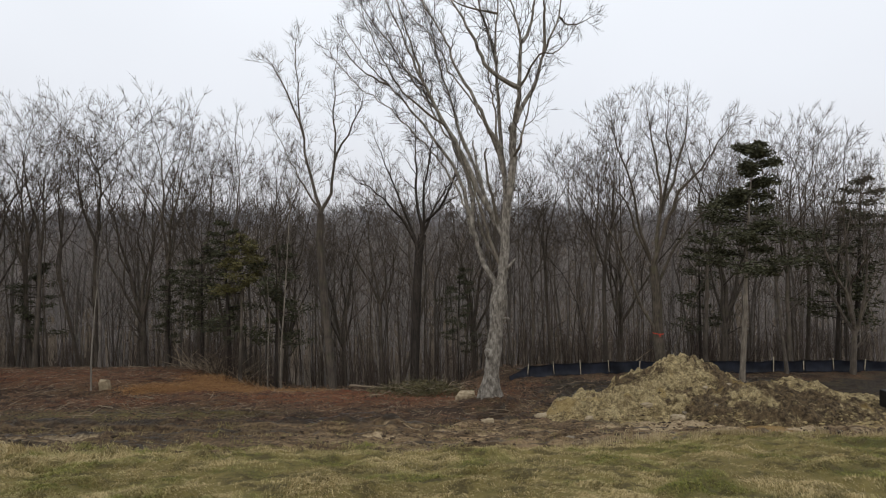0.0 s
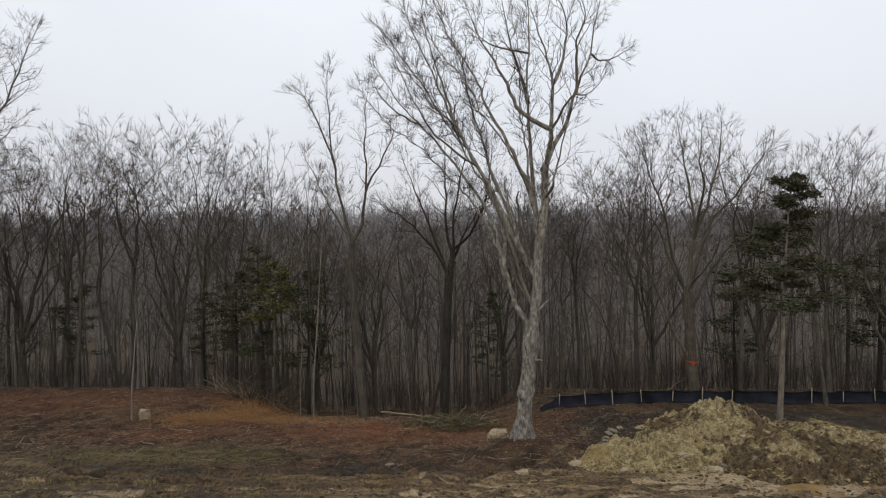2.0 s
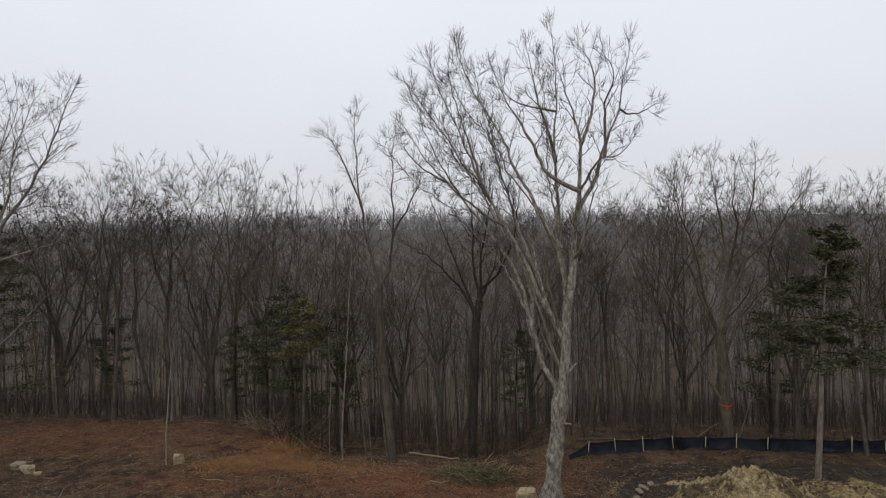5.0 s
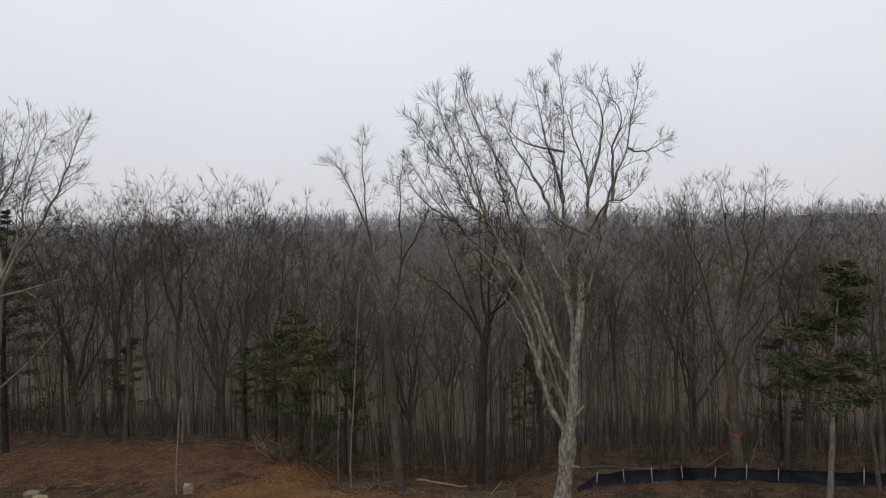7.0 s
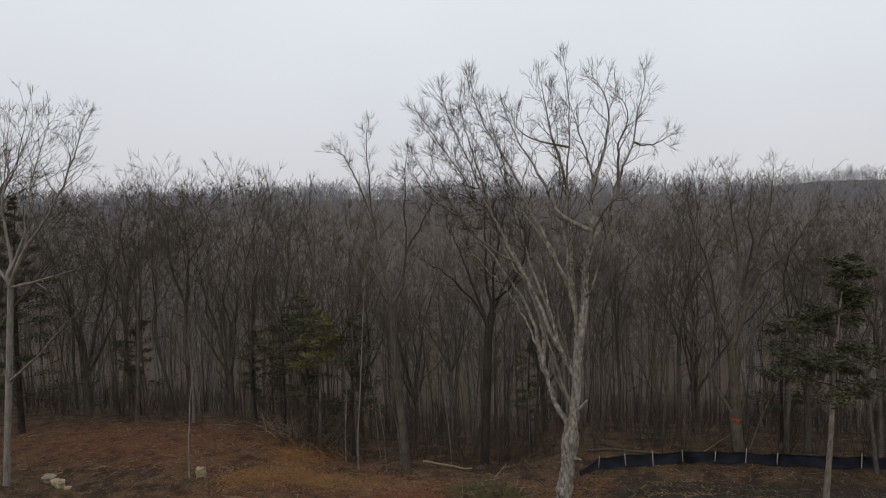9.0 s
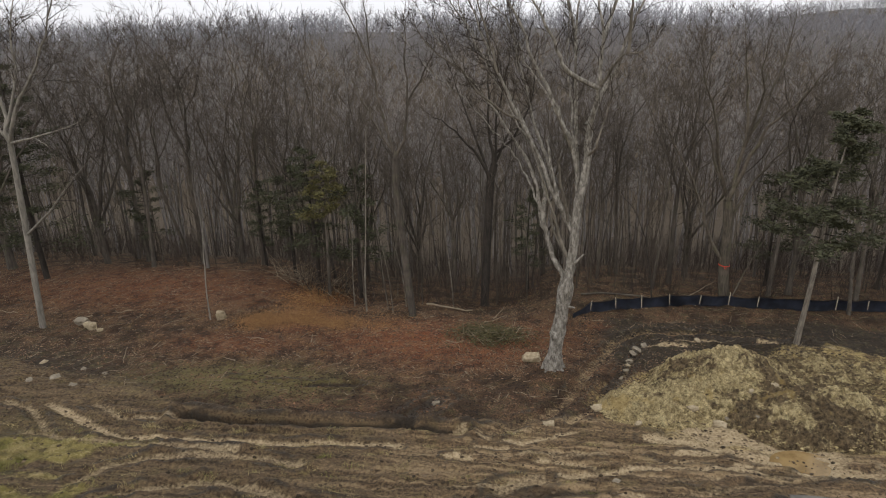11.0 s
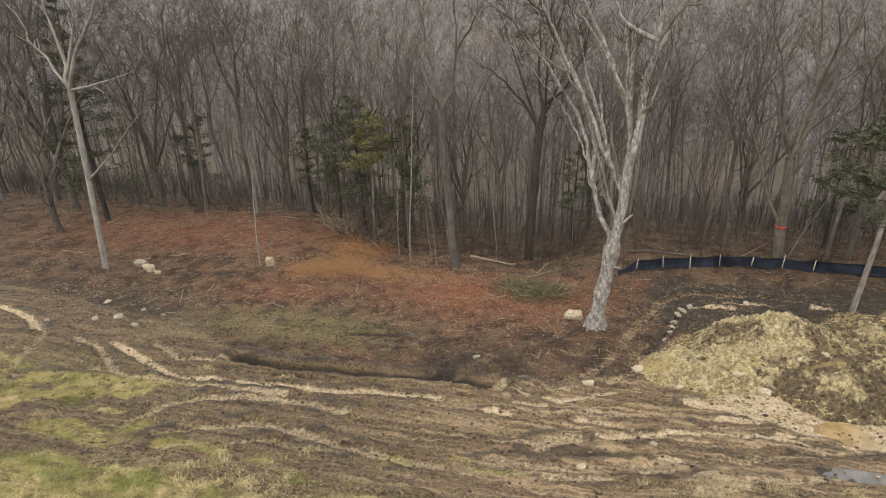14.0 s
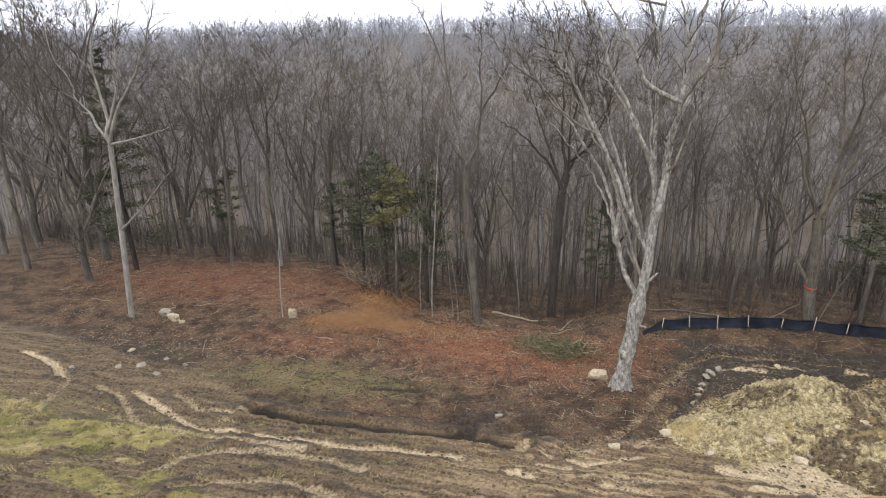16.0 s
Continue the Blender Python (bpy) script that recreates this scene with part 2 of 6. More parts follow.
black = n.mix(n.span(fine, 0.35, 0.68), (0.016, 0.013, 0.011), (0.065, 0.05, 0.038))
moss = n.mix(n.span(fine, 0.35, 0.7), (0.105, 0.098, 0.042), (0.24, 0.215, 0.105))


def ragged(mask, soft=0.25, small=1.3, large=0.9):
    edge = n.math("ADD", mask, n.math("MULTIPLY", n.math("SUBTRACT", fine, 0.5), small))
    edge = n.math("ADD", edge, n.math("MULTIPLY", n.math("SUBTRACT", mid, 0.5), large))
    return n.span(edge, 0.5 - soft, 0.5 + soft)


col = n.mix(n.span(leafy, 0.36, 0.64), (0.040, 0.031, 0.026), (0.112, 0.088, 0.073))
col = n.mix(ragged(litter_m), col, litter)
col = n.mix(ragged(rust_m), col, rust)
col = n.mix(ragged(black_m), col, black)
col = n.mix(ragged(track_m), col, mud)
clay = n.mix(n.span(fine, 0.38, 0.62), (0.18, 0.138, 0.070), (0.54, 0.44, 0.24))
clay = n.mix(n.span(n.noise(0.9, 6, 0.7), 0.48, 0.56, 0, 0.85), clay, n.mix(n.span(fine, 0.4, 0.62), (0.035, 0.025, 0.016), (0.17, 0.12, 0.075)))
col = n.mix(ragged(clay_m), col, clay)
col = n.mix(n.math("MULTIPLY", ragged(moss_m, 0.5, 1.6, 1.6), 0.75), col, moss)
col = n.mix(ragged(grass_m), col, sward)
col = n.mix(ragged(wet_m), col, wet)
col = n.mix(ragged(pale_m, 0.30, 0.7, 0.45), col, pale)
gloss = n.span(ragged(wet_m), 0, 1, 0.92, 0.42)
col = n.mix(1.0, col, (1.04, 0.985, 0.86), "MULTIPLY")
GROUND = n.done(col, gloss, n.math("ADD", fine, n.math("MULTIPLY", leafy, 0.5)), 1.0, 0.12)

n = Nodes("puddle_ochre")
OCHRE_WATER = n.done(n.mix(n.span(n.noise(2.0, 4), 0.4, 0.6), (0.19, 0.125, 0.055), (0.27, 0.185, 0.090)), 0.10, n.noise(4.0, 2), 0.08, 0.01)
n = Nodes("puddle_grey")
GREY_WATER = n.done(n.mix(n.span(n.noise(2.0, 4), 0.4, 0.6), (0.075, 0.066, 0.058), (0.12, 0.105, 0.090)), 0.06, n.noise(4.0, 2), 0.08, 0.01)

n = Nodes("spoil_clay")
mixed, _, _, _ = n.attribute("topsoil")
f = n.noise(5.5, 7, 0.68)
lumps = n.noise(2.4, 6, 0.7)
brown = n.noise(1.9, 7, 0.74)
c = n.mix(n.span(f, 0.38, 0.60), (0.20, 0.155, 0.080), (0.63, 0.512, 0.290))
c = n.mix(n.span(lumps, 0.53, 0.58, 0, 0.5), c, (0.25, 0.185, 0.09))
c = n.mix(n.span(lumps, 0.44, 0.38, 0, 0.5), c, (0.68, 0.58, 0.34))
grit = n.noise(17.0, 4, 0.8)
c = n.mix(1.0, c, n.span(grit, 0.40, 0.60, 0.72, 1.38), "MULTIPLY")
share = n.math("ADD", n.math("ADD", mixed, 0.12), n.math("MULTIPLY", n.math("SUBTRACT", brown, 0.5), 2.6))
c = n.mix(n.span(share, 0.38, 0.60, 0, 0.92), c, n.mix(n.span(f, 0.40, 0.62), (0.050, 0.034, 0.020), (0.21, 0.148, 0.086)))
c = n.mix(n.span(n.noise(0.9, 3, 0.5, (1.3, 0.8, 1)), 0.60, 0.66, 0, 0.5), c, (0.48, 0.34, 0.13))
CLAY = n.done(c, 0.95, n.math("ADD", n.math("ADD", f, lumps), n.math("MULTIPLY", grit, 0.5)), 1.0, 0.25)
CLOD = plain("clod_clay", (0.085, 0.062, 0.034), (0.40, 0.32, 0.17), 5, 0.95, 2)

MUD_CLOD = plain("clod_mud", (0.028, 0.020, 0.013), (0.16, 0.115, 0.075), 4, 0.95, 2)
BLACK_CLOD = plain("clod_topsoil", (0.02, 0.016, 0.013), (0.085, 0.066, 0.05), 4, 0.95, 2)

# ---- mesh tools ----
def mesh_from(name, verts, quads=None, tris=None, material=None, smooth=False):
    """A mesh from arrays of corners, four-sided and three-sided faces."""
    me = bpy.data.meshes.new(name)
    verts = np.asarray(verts, np.float32)
    quads = np.zeros((0, 4), np.int32) if quads is None else np.asarray(quads, np.int32)
    tris = np.zeros((0, 3), np.int32) if tris is None else np.asarray(tris, np.int32)
    loops = np.concatenate([quads.ravel(), tris.ravel()])
    sizes = np.concatenate([np.full(len(quads), 4), np.full(len(tris), 3)]).astype(np.int32)
    me.vertices.add(len(verts))
    me.vertices.foreach_set("co", verts.ravel())
    me.loops.add(len(loops))
    me.loops.foreach_set("vertex_index", loops)
    me.polygons.add(len(sizes))
    me.polygons.foreach_set("loop_start", np.concatenate([[0], np.cumsum(sizes)[:-1]]).astype(np.int32))
    me.polygons.foreach_set("use_smooth", np.full(len(sizes), smooth))
    me.update(calc_edges=True)
    if material:
        me.materials.append(material)
    return me


def mesh_bm(name, bm, material, smooth=False):
    me = bpy.data.meshes.new(name)
    bm.to_mesh(me)
    bm.free()
    if smooth:
        me.polygons.foreach_set("use_smooth", np.full(len(me.polygons), True))
    me.materials.append(material)
    return me


def child(name, me, parent, label=""):
    ob = new(name, me)
    ob.parent = parent
    return tagged(ob, label)


def lattice(ix, iy, seed):
    h = (ix.astype(np.int64) * 374761393 + iy.astype(np.int64) * 668265263 + seed * 2147483647) & 0x7FFFFFFF
    h = ((h ^ (h >> 13)) * 1274126177) & 0x7FFFFFFF
    return ((h ^ (h >> 16)) & 0xFFFF) / 65535.0


def value_noise(x, y, seed=0):
    ix, iy = np.floor(x), np.floor(y)
    fx, fy = x - ix, y - iy
    fx, fy = fx * fx * (3 - 2 * fx), fy * fy * (3 - 2 * fy)
    a, b = lattice(ix, iy, seed), lattice(ix + 1, iy, seed)
    c, d = lattice(ix, iy + 1, seed), lattice(ix + 1, iy + 1, seed)
    return (a + (b - a) * fx) * (1 - fy) + (c + (d - c) * fx) * fy


def fbm(x, y, octaves=4, seed=0):
    """Smooth roughness, about -1 to 1."""
    total, gain, size = 0.0, 1.0, 0.0
    for k in range(octaves):
        total = total + gain * (value_noise(x * 2**k, y * 2**k, seed + k) * 2 - 1)
        size += gain
        gain *= 0.5
    return total / size


def step(x, a, b):
    f = np.clip((np.asarray(x, float) - a) / (b - a), 0, 1)
    return f * f * (3 - 2 * f)


def blob(x, y, cx, cy, rx, ry):
    return np.exp(-(((x - cx) / rx) ** 2) - ((y - cy) / ry) ** 2)


def line_distance(x, y, points):
    """Distance in plan from each place to a line through the points."""
    best = np.full(np.shape(x), 1e9)
    for (ax, ay), (bx, by) in zip(points[:-1], points[1:]):
        dx, dy = bx - ax, by - ay
        s = np.clip(((x - ax) * dx + (y - ay) * dy) / (dx * dx + dy * dy), 0, 1)
        best = np.minimum(best, np.hypot(x - ax - s * dx, y - ay - s * dy))
    return best


SIDES = (10, 7, 5, 3, 3, 3)


class Wood:
    """Collects limbs as tapered tubes, by order of branching."""

    def __init__(self, seed):
        self.rng = random.Random(seed)
        self.limbs = []
        self.fine = 1.0

    def tube(self, points, radii, level):
        self.limbs.append((level, [tuple(p) for p in points], radii))

    def grow(self, p, d, length, radius, level, spec, top=0.3):
        """A limb from p along d, with its side branches down to the finest twigs."""
        rng = self.rng
        n = spec["points"][level]
        pts, rad = [Vector(p)], [radius]
        d = Vector(d).normalized()
        bend, lift = spec["bend"][level], spec["lift"][level]
        for k in range(1, n):
            d = (d + Vector((rng.gauss(0, bend), rng.gauss(0, bend), rng.gauss(0, bend) + lift))).normalized()
            pts.append(pts[-1] + d * (length / (n - 1)))
            rad.append(radius * (1 - (1 - top) * k / (n - 1)))
        self.tube(pts, rad, level)
        self.branch(pts, rad, length, level, spec)

    def branch(self, pts, rad, length, level, spec, begin=None):
        if level + 1 >= len(spec["points"]):
            return
        rng = self.rng
        count = spec["kids"][level]
        count = int(count) + (rng.random() < count - int(count))
        begin = spec["begin"][level] if begin is None else begin
        turn = rng.random() * 6.28
        for k in range(count):
            f = begin + (1 - begin) * (k + 0.3 + 0.6 * rng.random()) / count
            s = min(f, 0.999) * (len(pts) - 1)
            i = int(s)
            a, b = Vector(pts[i]), Vector(pts[i + 1])
            at = a.lerp(b, s - i)
            r = rad[i] + (rad[i + 1] - rad[i]) * (s - i)
            t = (b - a).normalized()
            turn += 2.4 + rng.gauss(0, 0.5)
            side = t.orthogonal().normalized()
            side.rotate(Matrix.Rotation(turn, 3, t))
            ang = radians(spec["angle"][level] * (0.7 + 0.6 * rng.random()))
            way = t * math.cos(ang) + side * math.sin(ang)
            ln = length * spec["ratio"][level] * (0.65 + 0.6 * rng.random()) * (1.15 - 0.6 * f)
            self.grow(at, way, ln, max(min(r * 0.75, ln * spec["thick"][level]), spec["thin"]), level + 1, spec)

    def twig(self, p, d, length, r):
        """One fine twig, a little bowed towards the light."""
        rng = self.rng
        length *= self.fine
        mid = Vector(p) + d * (length * 0.5)
        bow = (d + Vector((rng.gauss(0, 0.22), rng.gauss(0, 0.22), 0.12 + rng.gauss(0, 0.15)))).normalized()
        self.tube([p, mid, mid + bow * (length * 0.5)], [r, r * 0.8, r * 0.45], 3)

    def swerve(self, d, degrees, turn=None):
        """A direction that leaves d by so many degrees."""
        side = d.orthogonal().normalized()
        side.rotate(Matrix.Rotation(self.rng.random() * 6.283 if turn is None else turn, 3, d))
        a = radians(degrees)
        return (d * math.cos(a) + side * math.sin(a)).normalized()

    def fork(self, p, d, length, r, depth, thin=0.007, crook=0.12, lift=0.05, twigs=1.5, tuft=4):
        """A limb that divides again and again, each part shorter and thinner, and ends in tufts of twigs."""
        rng = self.rng
        d = Vector(d).normalized()
        level = 1 if r > 0.09 else 2 if r > 0.028 else 3
        n = 5 if level < 3 else 4
        pts, rad, ways = [Vector(p)], [r], [d]
        for k in range(1, n):
            d = (d + Vector((rng.gauss(0, crook), rng.gauss(0, crook), rng.gauss(0, crook) + lift))).normalized()
            pts.append(pts[-1] + d * (length / (n - 1)))
            rad.append(max(r * (1 - 0.26 * k / (n - 1)), thin))
            ways.append(d)
        self.tube(pts, rad, level)
        if r < 0.075:
            for k in range(int(twigs + rng.random())):
                i = rng.randrange(1, n)
                self.twig(pts[i], self.swerve(ways[i], rng.uniform(30, 60)), rng.uniform(0.35, 0.95), max(rad[i] * 0.4, thin))
        if depth <= 0:
            for k in range(tuft):
                self.twig(pts[-1], self.swerve(d, rng.uniform(5, 38)), rng.uniform(0.4, 1.0), max(rad[-1] * 0.6, thin))
            return
        turn = rng.random() * 6.283
        self.fork(pts[-1], self.swerve(d, rng.uniform(6, 20), turn), length * rng.uniform(0.76, 0.9), max(rad[-1] * 0.92, thin), depth - 1, thin, crook, lift, twigs, tuft)
        self.fork(pts[-1], self.swerve(d, rng.uniform(26, 46), turn + 3.14 + rng.gauss(0, 0.4)), length * rng.uniform(0.62, 0.86), max(rad[-1] * rng.uniform(0.55, 0.75), thin), depth - 1, thin, crook, lift, twigs, tuft)
        if rng.random() < 0.25 and depth > 1:
            self.fork(pts[2], self.swerve(ways[2], rng.uniform(38, 62), turn + 1.6), length * 0.6, max(rad[2] * 0.45, thin), depth - 2, thin, crook, lift, twigs, tuft)

    def sprays(self, pts, rad, length, spec, begin, reach):
        """Forking side limbs along a bough, and its own forking end."""
        rng = self.rng
        count = max(3, int(length * spec["often"]))
        turn = rng.random() * 6.283
        for k in range(count):
            f = begin + (1 - begin) * (k + 0.2 + 0.6 * rng.random()) / count
            u = min(f, 0.99) * (len(pts) - 1)
            i = int(u)
            a, b = Vector(pts[i]), Vector(pts[i + 1])
            r = rad[i] + (rad[i + 1] - rad[i]) * (u - i)
            turn += 2.4 + rng.gauss(0, 0.5)
            way = self.swerve((b - a).normalized(), rng.uniform(28, 55), turn)
            ln = spec["spray"] * reach * rng.uniform(0.6, 1.2) * (1.15 - 0.5 * f)
            self.fork(a.lerp(b, u - i), way, ln, max(min(r * 0.55, 0.03 * ln + 0.008), spec["thin"]), spec["deep"] - (rng.random() < 0.4), spec["thin"], spec["crook"], spec["lift"], spec["twigs"], 3)
        tip = (Vector(pts[-1]) - Vector(pts[-2])).normalized()
        for k in range(2 if rad[-1] < 0.05 else 0):
            self.fork(pts[-1], self.swerve(tip, 6 + 16 * k), spec["spray"] * reach * 0.5, max(rad[-1], spec["thin"]), spec["deep"] - 1, spec["thin"], spec["crook"], spec["lift"], spec["twigs"], 3)

    def bough(self, points, r0, r1, spec, begin=0.3, level=1, wobble=0.035, reach=1.0):
        """A bough along the given places, smoothed and a little crooked, with its side branches."""
        P = [Vector(p) for p in points]
        wooden = [q for lv, some, _ in self.limbs if lv < 2 for q in some]
        if wooden:
            P[0] = Vector(min(wooden, key=lambda q: (Vector(q) - P[0]).length))
        out = []
        for k in range(len(P) - 1):
            a, b, c, d = P[max(k - 1, 0)], P[k], P[k + 1], P[min(k + 2, len(P) - 1)]
            for s in (0.0, 0.34, 0.67):
                out.append(0.5 * ((2 * b) + (c - a) * s + (2 * a - 5 * b + 4 * c - d) * s * s + (3 * b - a - 3 * c + d) * s**3))
        out.append(P[-1])
        rng = self.rng
        out = [out[0]] + [p + Vector((rng.gauss(0, wobble), rng.gauss(0, wobble * 1.4), rng.gauss(0, wobble))) for p in out[1:]]
        n = len(out)
        rad = [r0 + (r1 - r0) * (k / (n - 1)) ** 0.75 for k in range(n)]
        self.tube(out, rad, level)
        length = sum((b - a).length for a, b in zip(out[:-1], out[1:]))
        if "spray" in spec:
            if begin < 0.9:
                self.sprays(out, rad, length, spec, begin, reach)
            return
        kids = spec["kids"]
        few = dict(spec, kids=(kids[0], kids[1] * min(1.0, length / 6.5)) + tuple(kids[2:]))
        self.branch(out, rad, length * reach, 1, few, begin)

    def mesh(self, name, levels, mats, first=0, last=None):
        """The limbs of these orders as one mesh; mats: one material, or one for thick and one for fine limbs."""
        mats = mats if isinstance(mats, tuple) else (mats,)
        groups = {}
        for level, pts, rad in self.limbs[first:last]:
            if level in levels:
                groups.setdefault((len(pts), SIDES[level], level > 2), []).append((pts, rad))
        verts, quads, slots, base = [], [], [], 0
        for (n, s, fine), some in groups.items():
            P = np.array([p for p, _ in some])
            R = np.array([r for _, r in some])
            T = np.gradient(P, axis=1)
            T /= np.linalg.norm(T, axis=2, keepdims=True) + 1e-9
            ref = np.where(np.abs(T[:, :1, 2:]) > 0.8, [[[1.0, 0, 0]]], [[[0, 0, 1.0]]])
            A = np.cross(T, ref)
            A /= np.linalg.norm(A, axis=2, keepdims=True) + 1e-9
            B = np.cross(T, A)
            ang = np.arange(s) * 2 * np.pi / s
            ring = A[:, :, None] * np.cos(ang)[None, None, :, None] + B[:, :, None] * np.sin(ang)[None, None, :, None]
            V = P[:, :, None] + ring * R[:, :, None, None]
            b, k, j = np.meshgrid(np.arange(len(some)), np.arange(n - 1), np.arange(s), indexing="ij")
            at = lambda kk, jj: base + (b * n + kk) * s + jj % s
            quads.append(np.stack([at(k, j), at(k, j + 1), at(k + 1, j + 1), at(k + 1, j)], -1).reshape(-1, 4))
            verts.append(V.reshape(-1, 3))
            slots.append(np.full(len(quads[-1]), len(mats) - 1 if fine else 0, np.int32))
            base += V.shape[0] * n * s
        me = mesh_from(name, np.concatenate(verts), np.concatenate(quads), material=mats[0], smooth=True)
        if len(mats) > 1:
            me.materials.append(mats[1])
            me.polygons.foreach_set("material_index", np.concatenate(slots))
        return me


def spread(V, Q, places, turns, sizes):
    """Copies of one small shape at many places, as arrays."""
    c, s = np.cos(turns), np.sin(turns)
    x = (V[None, :, 0] * c[:, None] - V[None, :, 1] * s[:, None]) * sizes[:, None]
    y = (V[None, :, 0] * s[:, None] + V[None, :, 1] * c[:, None]) * sizes[:, None]
    z = V[None, :, 2] * sizes[:, None] * np.ones_like(x)
    out = np.stack([x, y, z], -1) + places[:, None, :]
    faces = Q[None] + (np.arange(len(places)) * len(V))[:, None, None]
    return out.reshape(-1, 3), faces.reshape(-1, Q.shape[1])


def arrays(me):
    V = np.empty(len(me.vertices) * 3, np.float32)
    me.vertices.foreach_get("co", V)
    Q = np.empty(len(me.loops), np.int32)
    me.loops.foreach_get("vertex_index", Q)
    return V.reshape(-1, 3), Q.reshape(-1, 4)

# ---- the ground ----
PROFILE_Y = [-300, -80, -10, 2, 8, 12.8, 16, 18.5, 20, 22, 24.5, 27, 30, 35, 38, 42, 48, 60, 80, 110, 150, 220, 300, 450, 540, 900, 2500]
PROFILE_Z = [14, 8, 6.2, 4.9, 3.9, 2.77, 1.75, 1.08, 0.92, 0.6, 0.18, -0.15, -0.42, -0.7, -1.0, -1.5, -2.8, -7, -12, -15, -13, 0, 10, 26, 26, 14, 0]
_y = np.arange(-320, 2520, 0.25)
_z = np.interp(_y, PROFILE_Y, PROFILE_Z)
_z = np.convolve(np.pad(_z, 4, mode="edge"), np.ones(9) / 9, "valid")


def lie(x, y):
    """Height of the land, without ruts and clods."""
    x, y = np.asarray(x, float), np.asarray(y, float)
    z = np.interp(y, _y, _z) + 0.5 * blob(x, y, 15.2, 29.2, 2.6, 2.0)
    z = z - np.minimum(0.17 * np.maximum(y - 30, 0), 1.5) * (1 - step(x, -1, 4)) * step(x, -17, -11) * (1 - step(y, 60, 100))
    z = z + 0.5 * blob(x, y, 2.2, 25.03, 1.3, 1.3)
    z = z - 0.40 * np.exp(-(((y - 13.6) / 2.3) ** 2)) * (1 - step(x, 1.5, 6))
    far = step(y, 70, 160)
    hill = 31 * np.exp(-(((x - 410) / 190) ** 2) - ((y - 800) / 140) ** 2)
    return z + hill + far * (2.5 * fbm(x / 70, y / 70, 3, 5) - 0.012 * np.clip(x - 20, 0, 200)) - 0.055 * np.clip(x - 110, 0, 240) * step(y, 240, 330) * (1 - step(y, 560, 640))


